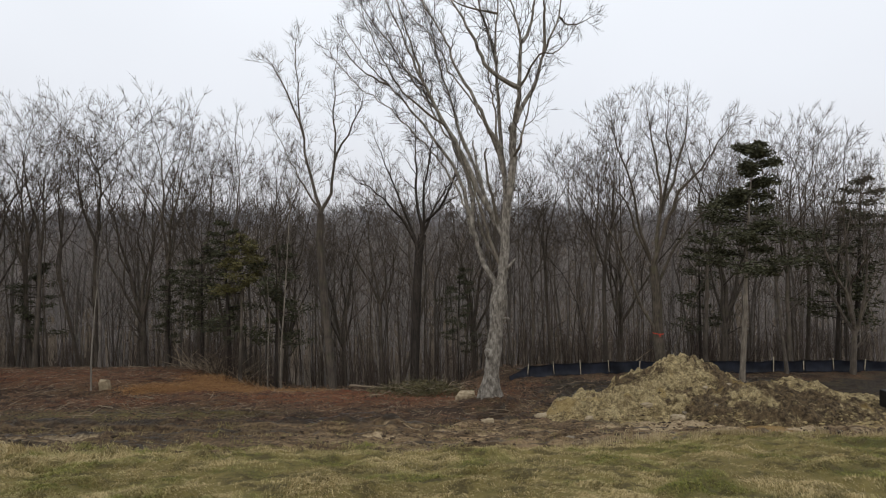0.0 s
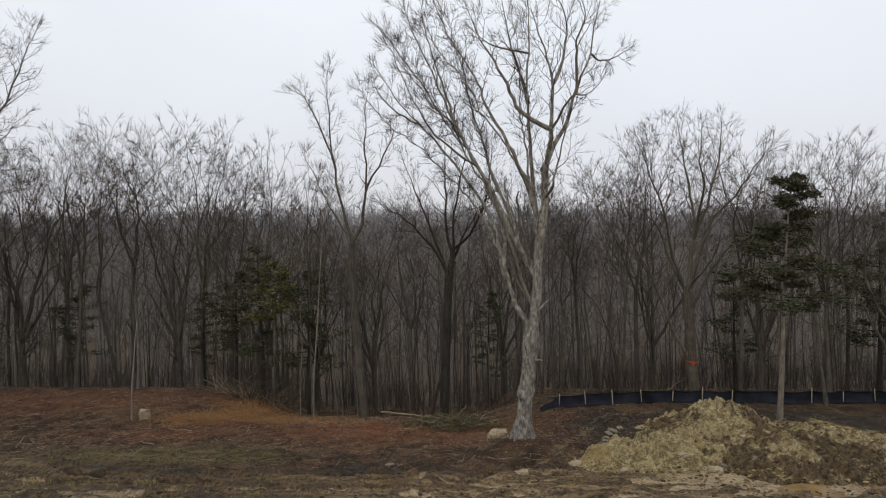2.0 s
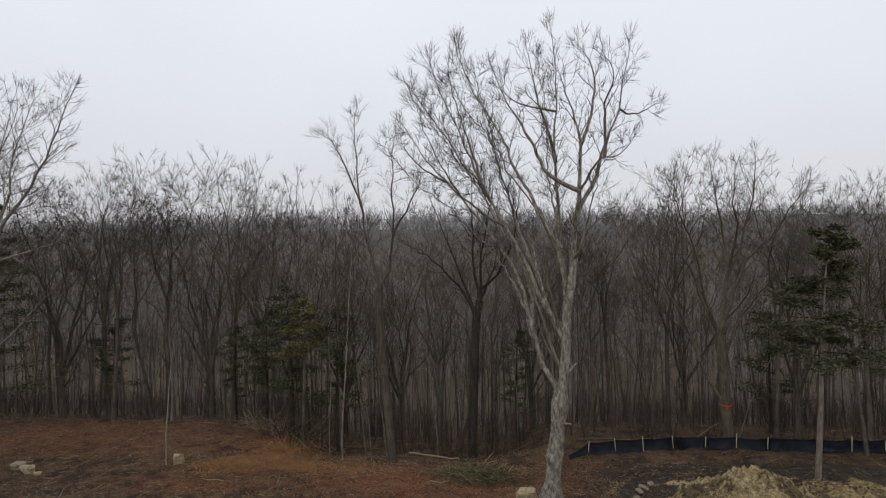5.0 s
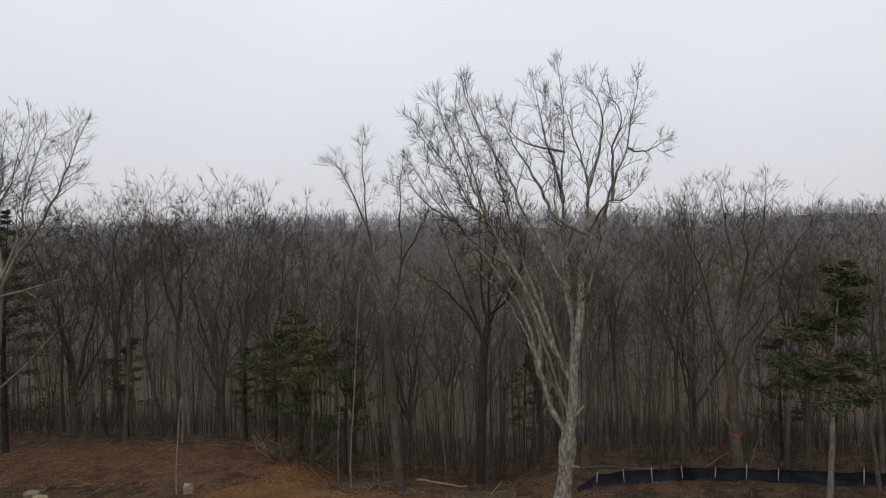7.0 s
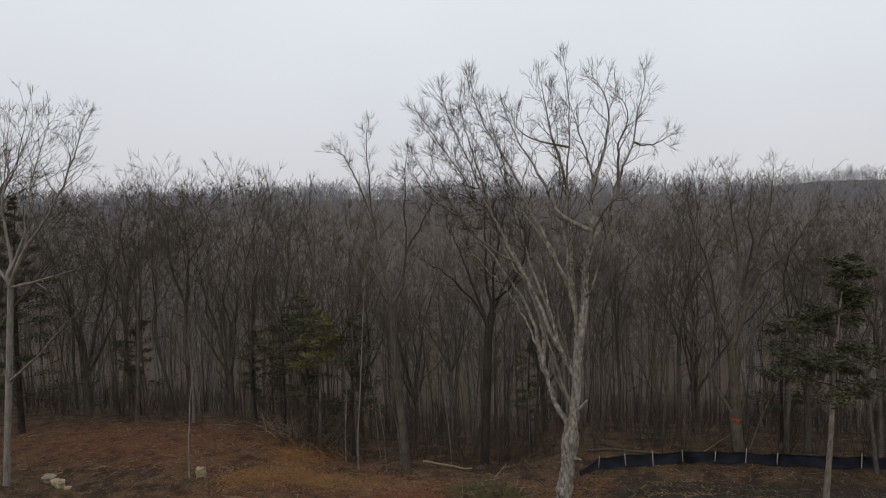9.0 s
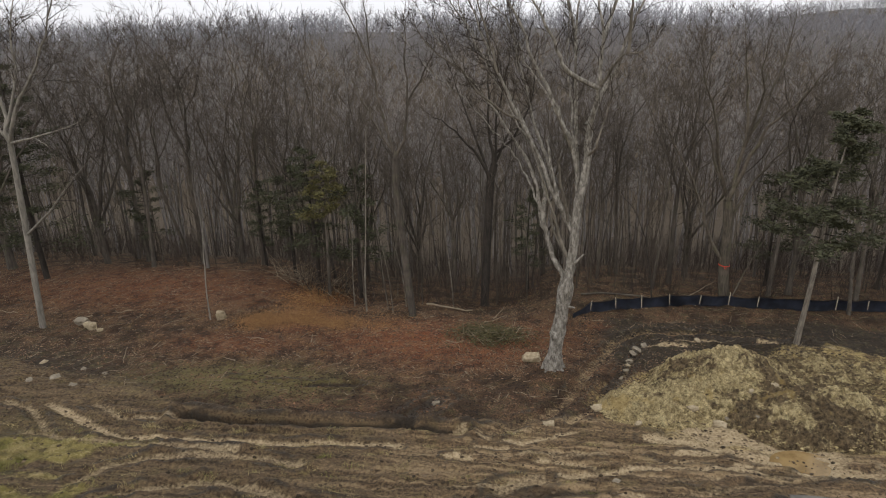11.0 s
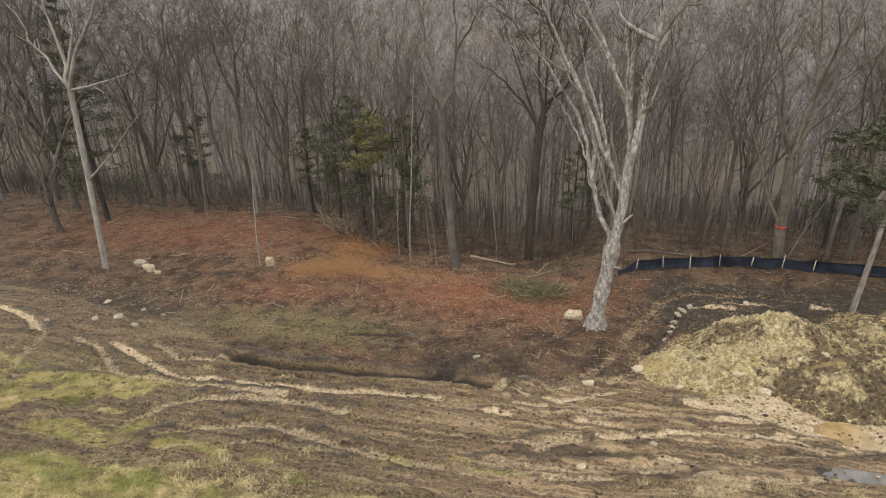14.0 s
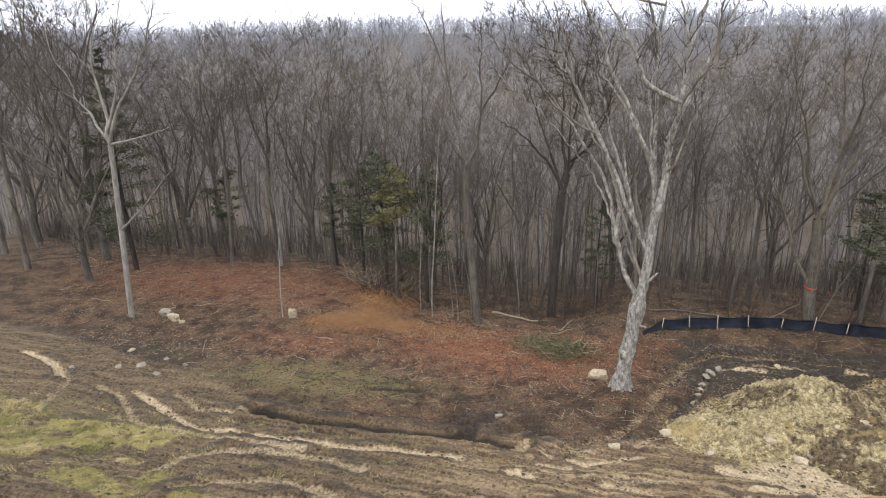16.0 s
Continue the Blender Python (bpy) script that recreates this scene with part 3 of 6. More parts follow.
# wheel ruts: line in plan, half width, depth, kind
RUTS = [
    ([(7.2, 20.4), (8.9, 19.8), (10.0, 19.3), (11.2, 18.8)], 0.68, 0.02, "pale"),
    ([(2.03, 16.34), (4.63, 17.07), (6.96, 17.47), (10.24, 17.43)], 0.14, 0.05, "pale"),
    ([(5.49, 19.51), (7.35, 19.11), (9.78, 18.09), (13.04, 17.58)], 0.25, 0.03, "pale"),
    ([(-13.08, 23.02), (-11.27, 22.73), (-9.78, 22.98)], 0.16, 0.10, "wet"),
    ([(-9.18, 22.47), (-7.72, 22.82), (-6.75, 23.0)], 0.17, 0.10, "wet"),
    ([(-4.05, 19.57), (-3.41, 20.83), (-2.86, 21.96)], 0.35, 0.10, "wet"),
    ([(-2.31, 18.7), (-0.19, 19.37), (1.83, 21.14), (3.02, 23.38), (4.18, 26.58), (5.57, 29.61), (7.12, 31.2), (10.75, 31.47), (16.81, 30.19)], 0.24, 0.10, "soil"),
    ([(4.32, 23.46), (5.44, 25.57), (6.07, 27.37), (6.82, 29.55), (8.14, 30.44), (10.81, 30.6), (15.96, 29.45)], 0.22, 0.09, "wet"),
    # lightened in colour to imitate the sky's sheen on a wet wheel track
    ([(2.6, 20.4), (3.7, 21.6), (4.5, 23.0), (5.65, 26.1), (6.67, 28.7)], 0.13, 0.05, "grey"),
    ([(7.4, 29.54), (8.28, 29.68), (9.36, 29.65)], 0.13, 0.02, "pale"),
    ([(9.0, 30.46), (10.38, 30.56), (11.44, 30.3)], 0.12, 0.02, "pale"),
    ([(13.29, 30.23), (14.95, 29.44), (16.35, 29.09)], 0.12, 0.02, "pale"),
    ([(-21.77, 19.25), (-20.33, 18.85), (-18.65, 17.8), (-17.44, 16.76), (-15.45, 16.44), (-13.43, 16.47), (-11.66, 16.4), (-9.6, 16.5)], 0.15, 0.07, "mud"),
    ([(-19.64, 19.28), (-17.5, 18.28), (-14.84, 16.99), (-12.06, 17.04), (-8.71, 17.15), (-6.27, 17.49), (-3.82, 17.62)], 0.17, 0.07, "pale"),
    ([(-17.6, 19.53), (-16.59, 18.95), (-15.73, 18.54), (-13.67, 18.77), (-12.56, 18.94)], 0.16, 0.07, "mud"),
    ([(-13.1, 18.94), (-10.44, 18.72), (-8.0, 18.95), (-6.06, 19.05), (-4.17, 19.16), (-1.81, 18.95)], 0.28, 0.28, "wet"),
    ([(-10.2, 18.2), (-6.95, 18.55), (-4.16, 18.7)], 0.10, 0.04, "pale"),
    ([(-13.74, 13.8), (-13.35, 14.9), (-12.37, 15.66), (-10.27, 16.07), (-8.42, 16.05), (-6.99, 15.83)], 0.20, 0.08, "mud"),
    ([(-12.31, 12.87), (-11.43, 13.69), (-9.78, 14.47), (-7.7, 14.13), (-5.1, 13.57), (-2.84, 13.36)], 0.22, 0.10, "mud"),
    ([(-11.63, 12.01), (-10.5, 12.67), (-8.72, 13.38), (-6.13, 13.28)], 0.18, 0.07, "grey"),
    ([(-21.78, 15.99), (-22.82, 18.26), (-23.74, 19.65), (-25.31, 20.71)], 0.20, 0.07, "grey"),
    # pale colour here stands for sky reflected in standing water
    ([(-28.69, 21.73), (-27.3, 21.45), (-25.59, 20.65), (-24.41, 19.83)], 0.20, 0.08, "pale"),
    ([(-21.55, 15.54), (-19.7, 16.13), (-17.55, 16.73)], 0.14, 0.05, "grey"),
    ([(-1.58, 14.05), (0.79, 14.27), (3.41, 14.76), (5.65, 15.41), (8.11, 16.46), (10.49, 17.27), (12.36, 17.85), (13.9, 18.89)], 0.20, 0.05, "grey"),
    ([(0.35, 13.38), (3.13, 14.33), (6.55, 14.53), (8.4, 15.08)], 0.14, 0.03, "mud"),
    ([(1.87, 17.57), (3.68, 16.77), (5.89, 16.41), (8.09, 17.12), (10.62, 17.29)], 0.16, 0.05, "grey"),
    ([(6.24, 18.43), (7.53, 18.44)], 0.14, 0.03, "pale"),
    ([(7.36, 17.65), (8.43, 17.76)], 0.12, 0.03, "pale"),
    ([(1.31, 17.16), (2.67, 17.21)], 0.16, 0.03, "pale"),
    ([(-0.97, 17.96), (0.18, 18.21)], 0.10, 0.03, "pale"),
    ([(-2.29, 19.0), (-1.62, 19.25)], 0.16, 0.03, "pale"),
    ([(-2.01, 17.05), (-1.17, 17.11)], 0.12, 0.03, "pale"),
    ([(0.03, 15.29), (1.17, 16.03)], 0.30, 0.03, "mud"),
    ([(4.76, 13.54), (5.86, 14.06)], 0.30, 0.03, "mud"),
    ([(-1.03, 18.63), (0.75, 18.52), (2.69, 19.6)], 0.08, 0.03, "pale"),
    ([(0.76, 17.62), (2.46, 18.1), (4.24, 17.98)], 0.12, 0.03, "mud"),
    ([(9.48, 15.52), (11.14, 15.93)], 0.10, 0.03, "pale"),
    ([(3.84, 15.23), (4.43, 15.25)], 0.10, 0.03, "pale"),
    ([(11.37, 17.84), (12.17, 17.97)], 0.10, 0.03, "pale"),
    ([(3.83, 17.94), (4.83, 18.2), (5.71, 17.86)], 0.10, 0.05, "wet"),
    ([(0.67, 14.89), (2.03, 15.35), (3.52, 15.54)], 0.16, 0.05, "wet"),
    ([(2.32, 14.32), (4.02, 14.23), (5.04, 14.77)], 0.10, 0.05, "wet"),
    ([(-2.16, 18.12), (-0.13, 18.6)], 0.07, 0.05, "wet"),
    ([(6.91, 17.89), (9.09, 17.48), (9.94, 17.41)], 0.08, 0.05, "wet"),
    ([(7.63, 16.49), (9.71, 16.87), (11.03, 17.13)], 0.07, 0.05, "wet"),
]


# standing water in the track: middle, half length and half width, water level under the land
PUDDLES = [
    ("puddle of ochre muddy water in the rutted track", 10.4, 18.2, 0.75, 0.60, 0.05),
    ("long puddle of grey water in a wheel rut", 9.4, 15.45, 1.05, 0.30, 0.07),
]


def grass_edge(x):
    return np.interp(x, [-60, -20.8, -16.1, -10.9, -8.3, -6.5, -2.8, -1, 0.6, 2.2, 3.5, 6.2, 10.5, 15.7, 60], [9, 9.4, 10.1, 10.9, 10.5, 10.1, 10.2, 10.4, 10.6, 11.3, 12.1, 12.8, 13.4, 14.0, 15])


def zones(x, y):
    """How much of each kind of ground lies at a place."""
    wob = 0.9 * fbm(x * 0.5, y * 0.5, 4, 11)
    grass = 1 - step(y + wob, grass_edge(x) - 0.7, grass_edge(x) + 0.7)
    tufts = step(fbm(x * 0.45, y * 0.9, 3, 23) + 0.16 * step(-x, 6, 12), 0.24, 0.5) * (1 - step(y - 2.0 * step(-x, 7, 12), 13.6, 16.5)) * step(-x, -4, 4)
    grass = np.maximum(grass, 0.8 * tufts)
    upper = np.interp(x, [-60, -30, -16.6, -13.8, -3.3, 0.4, 4.1, 8.7, 40], [26, 24.7, 21.7, 19.8, 19.5, 19.8, 20.9, 22.7, 22.5])
    track = step(y + wob, grass_edge(x) - 0.8, grass_edge(x) + 0.4) * (1 - step(y + 0.6 * wob, upper - 0.5, upper + 0.5))
    along = y - x * np.clip(0.25 - 0.035 * (y - 14), 0.06, 0.3)
    lines = 0.55 * fbm(x * 0.12 + 3, along * 2.1, 3, 31) + 0.75 * fbm(x * 0.10 + 7, along * 4.6 + 0.4 * fbm(x * 0.3, y * 0.3, 2, 35), 2, 33)
    pale = 0.5 * track * step(lines + 0.35 * fbm(x * 0.8, y * 1.5, 3, 53), 0.42, 0.70) * step(x, -13, 2)
    pale = np.maximum(pale, blob(x, y, 8.3, 19.8, 1.9, 0.7))
    # darker streaks across the track, drawn with the same share as wet ruts
    wet = 0.42 * track * step(-lines + 0.3 * fbm(x * 0.9, y * 1.7, 3, 59), 0.36, 0.62) * (1 - 0.5 * step(x, 2, 9))
    mud = np.zeros_like(wob)
    drop = np.zeros_like(wob)
    for line, half, depth, kind in RUTS:
        half = half * 1.3
        d = line_distance(x + 0.10 * wob, y + 0.06 * wob + 0.05 * fbm(x * 1.9, y * 1.9, 2, 67), line)
        m = (1 - step(d, half * 0.4, half * 1.25)) * (0.8 + 0.2 * step(fbm(x * 1.2, y * 2.2, 3, 61), -0.45, 0.0))
        drop = drop - 1.6 * depth * m + 0.9 * depth * np.exp(-(((d - half * 2.0) / (half * 0.6)) ** 2))
        if kind == "pale":
            pale, wet = np.maximum(pale, m), wet * (1 - m)
        elif kind == "wet":
            wet, pale = np.maximum(wet, m * (0.66 if half < 0.22 else 1.4)), pale * (1 - m)
        elif kind == "soil":
            pale, mud = np.maximum(pale, 0.24 * m), np.maximum(mud, 0.7 * m)
        elif kind == "grey":
            pale, mud = np.maximum(pale, 0.36 * m), np.maximum(mud, m)
        else:
            mud, pale = np.maximum(mud, m), np.maximum(pale, 0.54 * m)
        # darker shoulders beside every rut, drawn with that share too
        edge = np.exp(-(((d - half * 1.75) / (half * 0.45)) ** 2)) * step(fbm(x * 0.9, y * 1.6, 3, 73), -0.35, 0.15)
        wet = np.maximum(wet, (0.75 - 0.2 * step(x, -3, 3)) * edge)
    near = (1 - step(y, 34, 60)) * step(y, 0, 9)
    drop = drop + near * track * (0.09 * lines + 0.10 * fbm(x * 1.7, y * 2.6, 4, 37) + 0.07 * np.abs(fbm(x * 4.2, y * 4.2, 2, 39)))
    track = np.maximum(track, mud)
    litter = step(y + wob, upper - 0.4, upper + 0.6) * (1 - step(y + 3 * wob, 50, 66))
    rust = 0.85 * np.maximum(np.maximum(blob(x, y, -3.8, 29.6, 9.0, 5.0), 0.7 * blob(x, y, -15, 27.5, 6, 3)), blob(x, y, -25.5, 36.8, 19, 7) * 0.75)
    rust = np.maximum(rust, 0.85 * np.maximum(blob(x, y, -12.6, 31.6, 3.0, 3.2), blob(x, y, -13.4, 36.5, 2.6, 4.0))) * litter
    rust = np.maximum(rust, 0.7 * blob(x, y, 5.5, 32.1, 1.8, 0.9) * litter)
    moss = 1.4 * blob(x, y, -12.2, 22.9, 4.8, 1.8) + 0.5 * blob(x, y, -19.8, 16.4, 4, 1.6)
    black = step(x + wob, 3.8, 6.4) * step(y, 25, 27.5) * (1 - step(y + wob, 32.4, 33.8))
    black = np.maximum(black, 0.95 * np.maximum(blob(x, y, -26.5, 22.8, 9, 3.4), blob(x, y, -21.0, 19.6, 6.5, 2.8)))
    clay = 1 - step(np.hypot((x - 10.5) / 7.2, (y - 22.6) / 4.1) + 0.16 * wob, 0.8, 1.08)
    clay = np.maximum(clay, 0.85 * (1 - step(np.hypot((x - 17.0) / 4.8, (y - 26.6) / 3.6) + 0.2 * wob, 0.75, 1.05)))
    rough = near * (0.12 * fbm(x * 0.9, y * 0.9, 4, 41) + 0.07 * fbm(x * 3.1, y * 3.1, 2, 43))
    rough = rough + grass * (1 - step(y, 15, 18)) * step(y, 4, 6.5) * (0.10 * np.abs(fbm(x * 1.6, y * 1.9, 3, 97)) + 0.05 * fbm(x * 3.4, y * 3.4, 2, 99))
    rough = rough + black * near * 0.06 * fbm(x * 1.8, y * 1.8, 3, 47)
    drop = drop + rough
    for _, cx, cy, rx, ry, low in PUDDLES:
        d = np.hypot((x - cx) / rx, (y - cy) / ry) + 0.22 * wob
        bed = 1 - step(d, 0.75, 1.35)
        drop = drop * (1 - bed) + bed * (lie(cx, cy) - low - 0.09 * (1 - step(d, 0.7, 1.2)) - lie(x, y) + 0.03 * wob)
        wet = np.maximum(wet, 0.8 * (1 - step(d, 1.0, 1.5)) * step(d, 0.7, 1.0))
        grass = grass * (1 - bed)
    return dict(grass=grass, track=track, pale=pale, wet=wet, litter=litter, rust=rust, moss=moss, black=black, clay=clay, streaks=0.45 + 0.55 * step(x, -9, 1), drop=drop)


def ground_z(x, y):
    return lie(x, y) + zones(np.asarray(x, float), np.asarray(y, float))["drop"]


def graded(parts):
    out = []
    for a, b, size in parts:
        out.append(np.linspace(a, b, max(2, int(round((b - a) / size)) + 1))[:-1])
    return np.concatenate(out + [[parts[-1][1]]])


gx = graded([(-1500, -320, 120), (-320, -80, 12), (-80, -38, 1.5), (-38, -28, 0.4), (-28, 15.5, 0.14), (15.5, 24, 0.4), (24, 60, 1.5), (60, 700, 14), (700, 1500, 120)])
gy = graded([(-300, -40, 40), (-40, 6, 2.5), (6, 9, 0.3), (9, 25, 0.115), (25, 34, 0.16), (34, 40, 0.35), (40, 60, 1.0), (60, 560, 7), (560, 900, 30), (900, 2500, 400)])
X, Y = np.meshgrid(gx, gy)
Z = zones(X, Y)
nx, ny = len(gx), len(gy)
jj, ii = np.meshgrid(np.arange(ny - 1), np.arange(nx - 1), indexing="ij")
k0 = (jj * nx + ii).ravel()
me = mesh_from("ground", np.stack([X, Y, lie(X, Y) + Z["drop"]], -1).reshape(-1, 3), np.stack([k0, k0 + 1, k0 + nx + 1, k0 + nx], -1), material=GROUND, smooth=True)
for key, names in (("zone_a", ("grass", "track", "pale", "wet")), ("zone_b", ("litter", "rust", "moss", "black")), ("zone_c", ("clay", "streaks", "clay", "clay"))):
    layer = me.attributes.new(key, "FLOAT_COLOR", "POINT")
    layer.data.foreach_set("color", np.stack([np.clip(Z[k], 0, 1) for k in names], -1).astype(np.float32).ravel())
ground = tagged(new("ground", me), "sloping winter ground of grass, rutted mud and leaf litter", "ground", kind="structure")

# ---- trees ----
def spec(points=(8, 7, 5, 4, 3), kids=(7, 6, 5, 4), begin=(0.42, 0.25, 0.2, 0.15), angle=(26, 34, 38, 42), ratio=(0.5, 0.5, 0.5, 0.55), bend=(0.035, 0.09, 0.13, 0.16, 0.2), lift=(0.02, 0.06, 0.05, 0.04, 0.03), thick=(0.019, 0.016, 0.014, 0.012), thin=0.007):
    return dict(points=points, kids=kids, begin=begin, angle=angle, ratio=ratio, bend=bend, lift=lift, thick=thick, thin=thin)


def tree_thing(name, wood, trunk_mat, limb_mat, twig_mat, label, category="tree", group=""):
    root = new(name)
    tagged(root, label, category, group)
    child("trunk", wood.mesh("trunk", (0,), trunk_mat), root)
    child("crown", wood.mesh("crown", (1, 2, 3, 4, 5), (limb_mat, twig_mat)), root)
    return root


def forest_tree(seed, height, radius, forks, clear, lean, fan, mats, label, depth=6, group="bare trees at the wood's edge", tuft=5):
    """A bare hardwood: a clear bole that divides into rising, crooked leaders with a haze of twigs."""
    w = Wood(seed)
    w.fine = 0.72
    rng = w.rng
    d = Vector((lean * math.cos(seed), lean * math.sin(seed * 1.7), 1)).normalized()
    n = 9
    pts, rad = [Vector((0, 0, -0.4))], [radius * 1.45]
    bole = height * clear
    for k in range(1, n):
        d = (d + Vector((rng.gauss(0, 0.035), rng.gauss(0, 0.035), 0.03))).normalized()
        pts.append(pts[-1] + d * (bole + 0.4) / (n - 1))
        rad.append(radius * (1.08 if k == 1 else 1.0 - 0.28 * k / n))
    w.tube(pts, rad, 0)
    turn = rng.random() * 6
    share = (1.0 - 0.84) / (1.0 - 0.84 ** (depth + 1.6))
    for k in range(forks):
        turn += 6.283 / forks + rng.gauss(0, 0.35)
        a = radians(fan * (0.5 + 0.8 * rng.random())) * (0.35 if k == 0 else 1.0)
        way = Vector((math.cos(turn) * math.sin(a), math.sin(turn) * math.sin(a), math.cos(a)))
        at = pts[-1] if k < 2 else Vector(pts[-1]).lerp(pts[-2], rng.random())
        ln = (height - bole) * share * (1.1 if k == 0 else 0.8 + 0.25 * rng.random())
        w.fork(at, way, ln, radius * (0.66 if k < 2 else 0.5), depth if k < 2 else depth - (rng.random() < 0.5), 0.0075, 0.09, 0.045, 1.2, tuft)
    # lesser boughs and dead snags down the bole
    for k in range(3):
        f = 0.45 + 0.5 * rng.random()
        i = int(f * (n - 1))
        turn = rng.random() * 6.283
        a = radians(45 + 30 * rng.random())
        w.fork(pts[i], (math.cos(turn) * math.sin(a), math.sin(turn) * math.sin(a), math.cos(a)), height * (0.05 + 0.06 * rng.random()), radius * 0.22, 2, 0.0075, 0.14, 0.06, 1.0, 2)
    size = height / max(p[2] for _, some, _ in w.limbs for p in some)
    w.limbs = [(lv, [(x * size, y * size, z * size) for x, y, z in some], rad) for lv, some, rad in w.limbs]
    return tree_thing("tree", w, mats[0], mats[0], mats[1], label, "tree", group)


def place(x, y, turn=0.0, size=1.0, sink=0.0):
    return pose(x, y, float(lie(x, y)) - sink, 0, 0, turn) @ Matrix.Diagonal((size, size, size, 1))


# the big oak that stands alone in the clearing
oak = Wood(77)
oak.fine = 0.62
OAK_SPEC = dict(often=1.9, spray=0.6, deep=2, thin=0.0065, crook=0.13, lift=0.07, twigs=0.9)
big_oak = tagged(new("oak_tree"), "tall bare pale-barked tree standing alone in the clearing", "tree")
bole = [(2.1, 25.03, 0.35), (2.09, 25.02, 0.88), (2.12, 25.01, 1.22), (2.17, 24.99, 1.65), (2.25, 24.98, 2.37), (2.35, 24.97, 3.33), (2.43, 24.96, 4.16), (2.51, 24.95, 4.76), (2.56, 24.93, 5.24)]
girth = [0.44, 0.38, 0.335, 0.31, 0.29, 0.28, 0.285, 0.32, 0.23]
rings = np.linspace(0, 8, 56)
SIDES = (22, 7, 5, 3, 3, 3)
oak.tube([tuple(np.interp(rings[k], range(9), [p[i] for p in bole]) for i in range(3)) for k in range(56)], [float(np.interp(q, range(9), girth)) for q in rings], 0)
for k in range(7):
    a = k * 0.9 + 0.3
    oak.tube([(2.12 + 0.2 * math.cos(a), 25.03 + 0.2 * math.sin(a), 1.25), (2.12 + 0.36 * math.cos(a), 25.03 + 0.36 * math.sin(a), 0.78), (2.12 + 0.56 * math.cos(a), 25.03 + 0.56 * math.sin(a), 0.45)], [0.14, 0.10, 0.05], 0)
def gnarled(me, amount, seed):
    """Knots, burls and ridges pushed out of a bole."""
    for v in me.vertices:
        p = Vector(v.co)
        knot = max(0.0, noise.noise(p * 1.9 + Vector((seed, 0, 0)))) ** 2 * 1.6 + 0.35 * noise.noise(Vector((p.x * 7, p.y * 7, p.z * 2.2))) + 0.2 * noise.noise(p * 9)
        swell = math.exp(-((p.z - 4.55) / 0.5) ** 2) * 0.35 * (0.5 + noise.noise(p * 2.7))
        v.co = p + Vector(v.normal) * amount * (knot + swell)
    return me


oak_trunk = child("trunk", gnarled(oak.mesh("trunk", (0,), BARK_OAK), 0.17, 3), big_oak)


SIDES = (10, 7, 5, 3, 3, 3)


def oak_limb(points, r0, r1, begin=0.3, reach=1.0):
    first = len(oak.limbs)
    stub = begin > 0.9
    oak.bough(points, r0, r1, OAK_SPEC, begin, 1, 0.022, reach)
    if len(points) > 8:
        # a slimmer limb that leaves this one and runs beside it
        rng = oak.rng
        off = Vector((rng.uniform(-1.3, 0.5), rng.uniform(-0.9, 0.9), rng.uniform(-1.6, 0.0)))
        n = len(points)
        oak.bough([Vector(points[k]) + off * ((k - 1) / (n - 2)) ** 1.3 for k in range(1, n)], r0 * 0.5, r1, OAK_SPEC, 0.35, 2, 0.05, reach * 0.85)
    part = "broken_stub" if stub else "bough"
    child(part, oak.mesh(part, (1, 2, 3, 4), (BARK_OAK if r0 > 0.095 else BARK_LIMB, TWIG_OAK), first), oak_trunk if stub else big_oak)


oak_limb([(2.58, 24.91, 5.04), (2.7, 24.99, 6.19), (2.74, 25.05, 7.24), (2.87, 25.15, 8.64), (3.11, 25.25, 10.04), (3.18, 25.32, 10.98), (3.15, 25.39, 11.93)], 0.24, 0.15, 0.7, 0.7)
oak_limb([(3.1, 24.88, 11.86), (3.34, 24.82, 13.11), (3.44, 24.76, 14.27), (3.48, 24.7, 15.42), (3.24, 24.65, 16.45), (2.91, 24.6, 17.49), (2.65, 24.58, 18.31)], 0.125, 0.012, 0.3, 1)
oak_limb([(3.68, 26.44, 15.53), (3.97, 26.53, 16.32), (4.24, 26.65, 17.32), (4.37, 26.74, 18.45), (4.15, 26.76, 19.46), (3.82, 26.78, 19.98)], 0.100, 0.012, 0.3, 1)
oak_limb([(3.23, 26.18, 11.74), (3.73, 26.39, 13.11), (4.33, 26.56, 14.21), (4.66, 26.72, 15.33), (4.98, 26.85, 16.2), (5.44, 27.01, 17.28), (5.68, 27.13, 18.6), (6.02, 27.17, 19.97)], 0.13, 0.012, 0.3, 1)
oak_limb([(5.44, 27.72, 17.14), (6.04, 27.74, 17.23), (6.64, 27.75, 17.28), (7.15, 27.82, 17.61)], 0.062, 0.012, 0.3, 0.7)
oak_limb([(3.75, 24.41, 13.67), (4.17, 24.31, 14.68), (4.76, 24.3, 14.8), (5.33, 24.25, 15.27)], 0.062, 0.012, 0.3, 0.7)
oak_limb([(4.35, 24.23, 15.46), (4.41, 24.16, 16.23), (4.37, 24.09, 16.94), (4.72, 24.0, 17.87), (4.47, 24.0, 18.66)], 0.075, 0.012, 0.3, 1)
oak_limb([(2.7, 25.09, 6.99), (2.75, 25.2, 8.15), (2.83, 25.34, 9.43), (2.73, 25.5, 10.97), (2.62, 25.64, 12.64), (2.55, 25.71, 13.85), (2.53, 25.76, 14.82), (2.5, 25.83, 16.04), (2.63, 25.91, 17.5), (2.61, 25.96, 18.85), (2.45, 25.99, 20.69)], 0.145, 0.012, 0.4, 0.75)
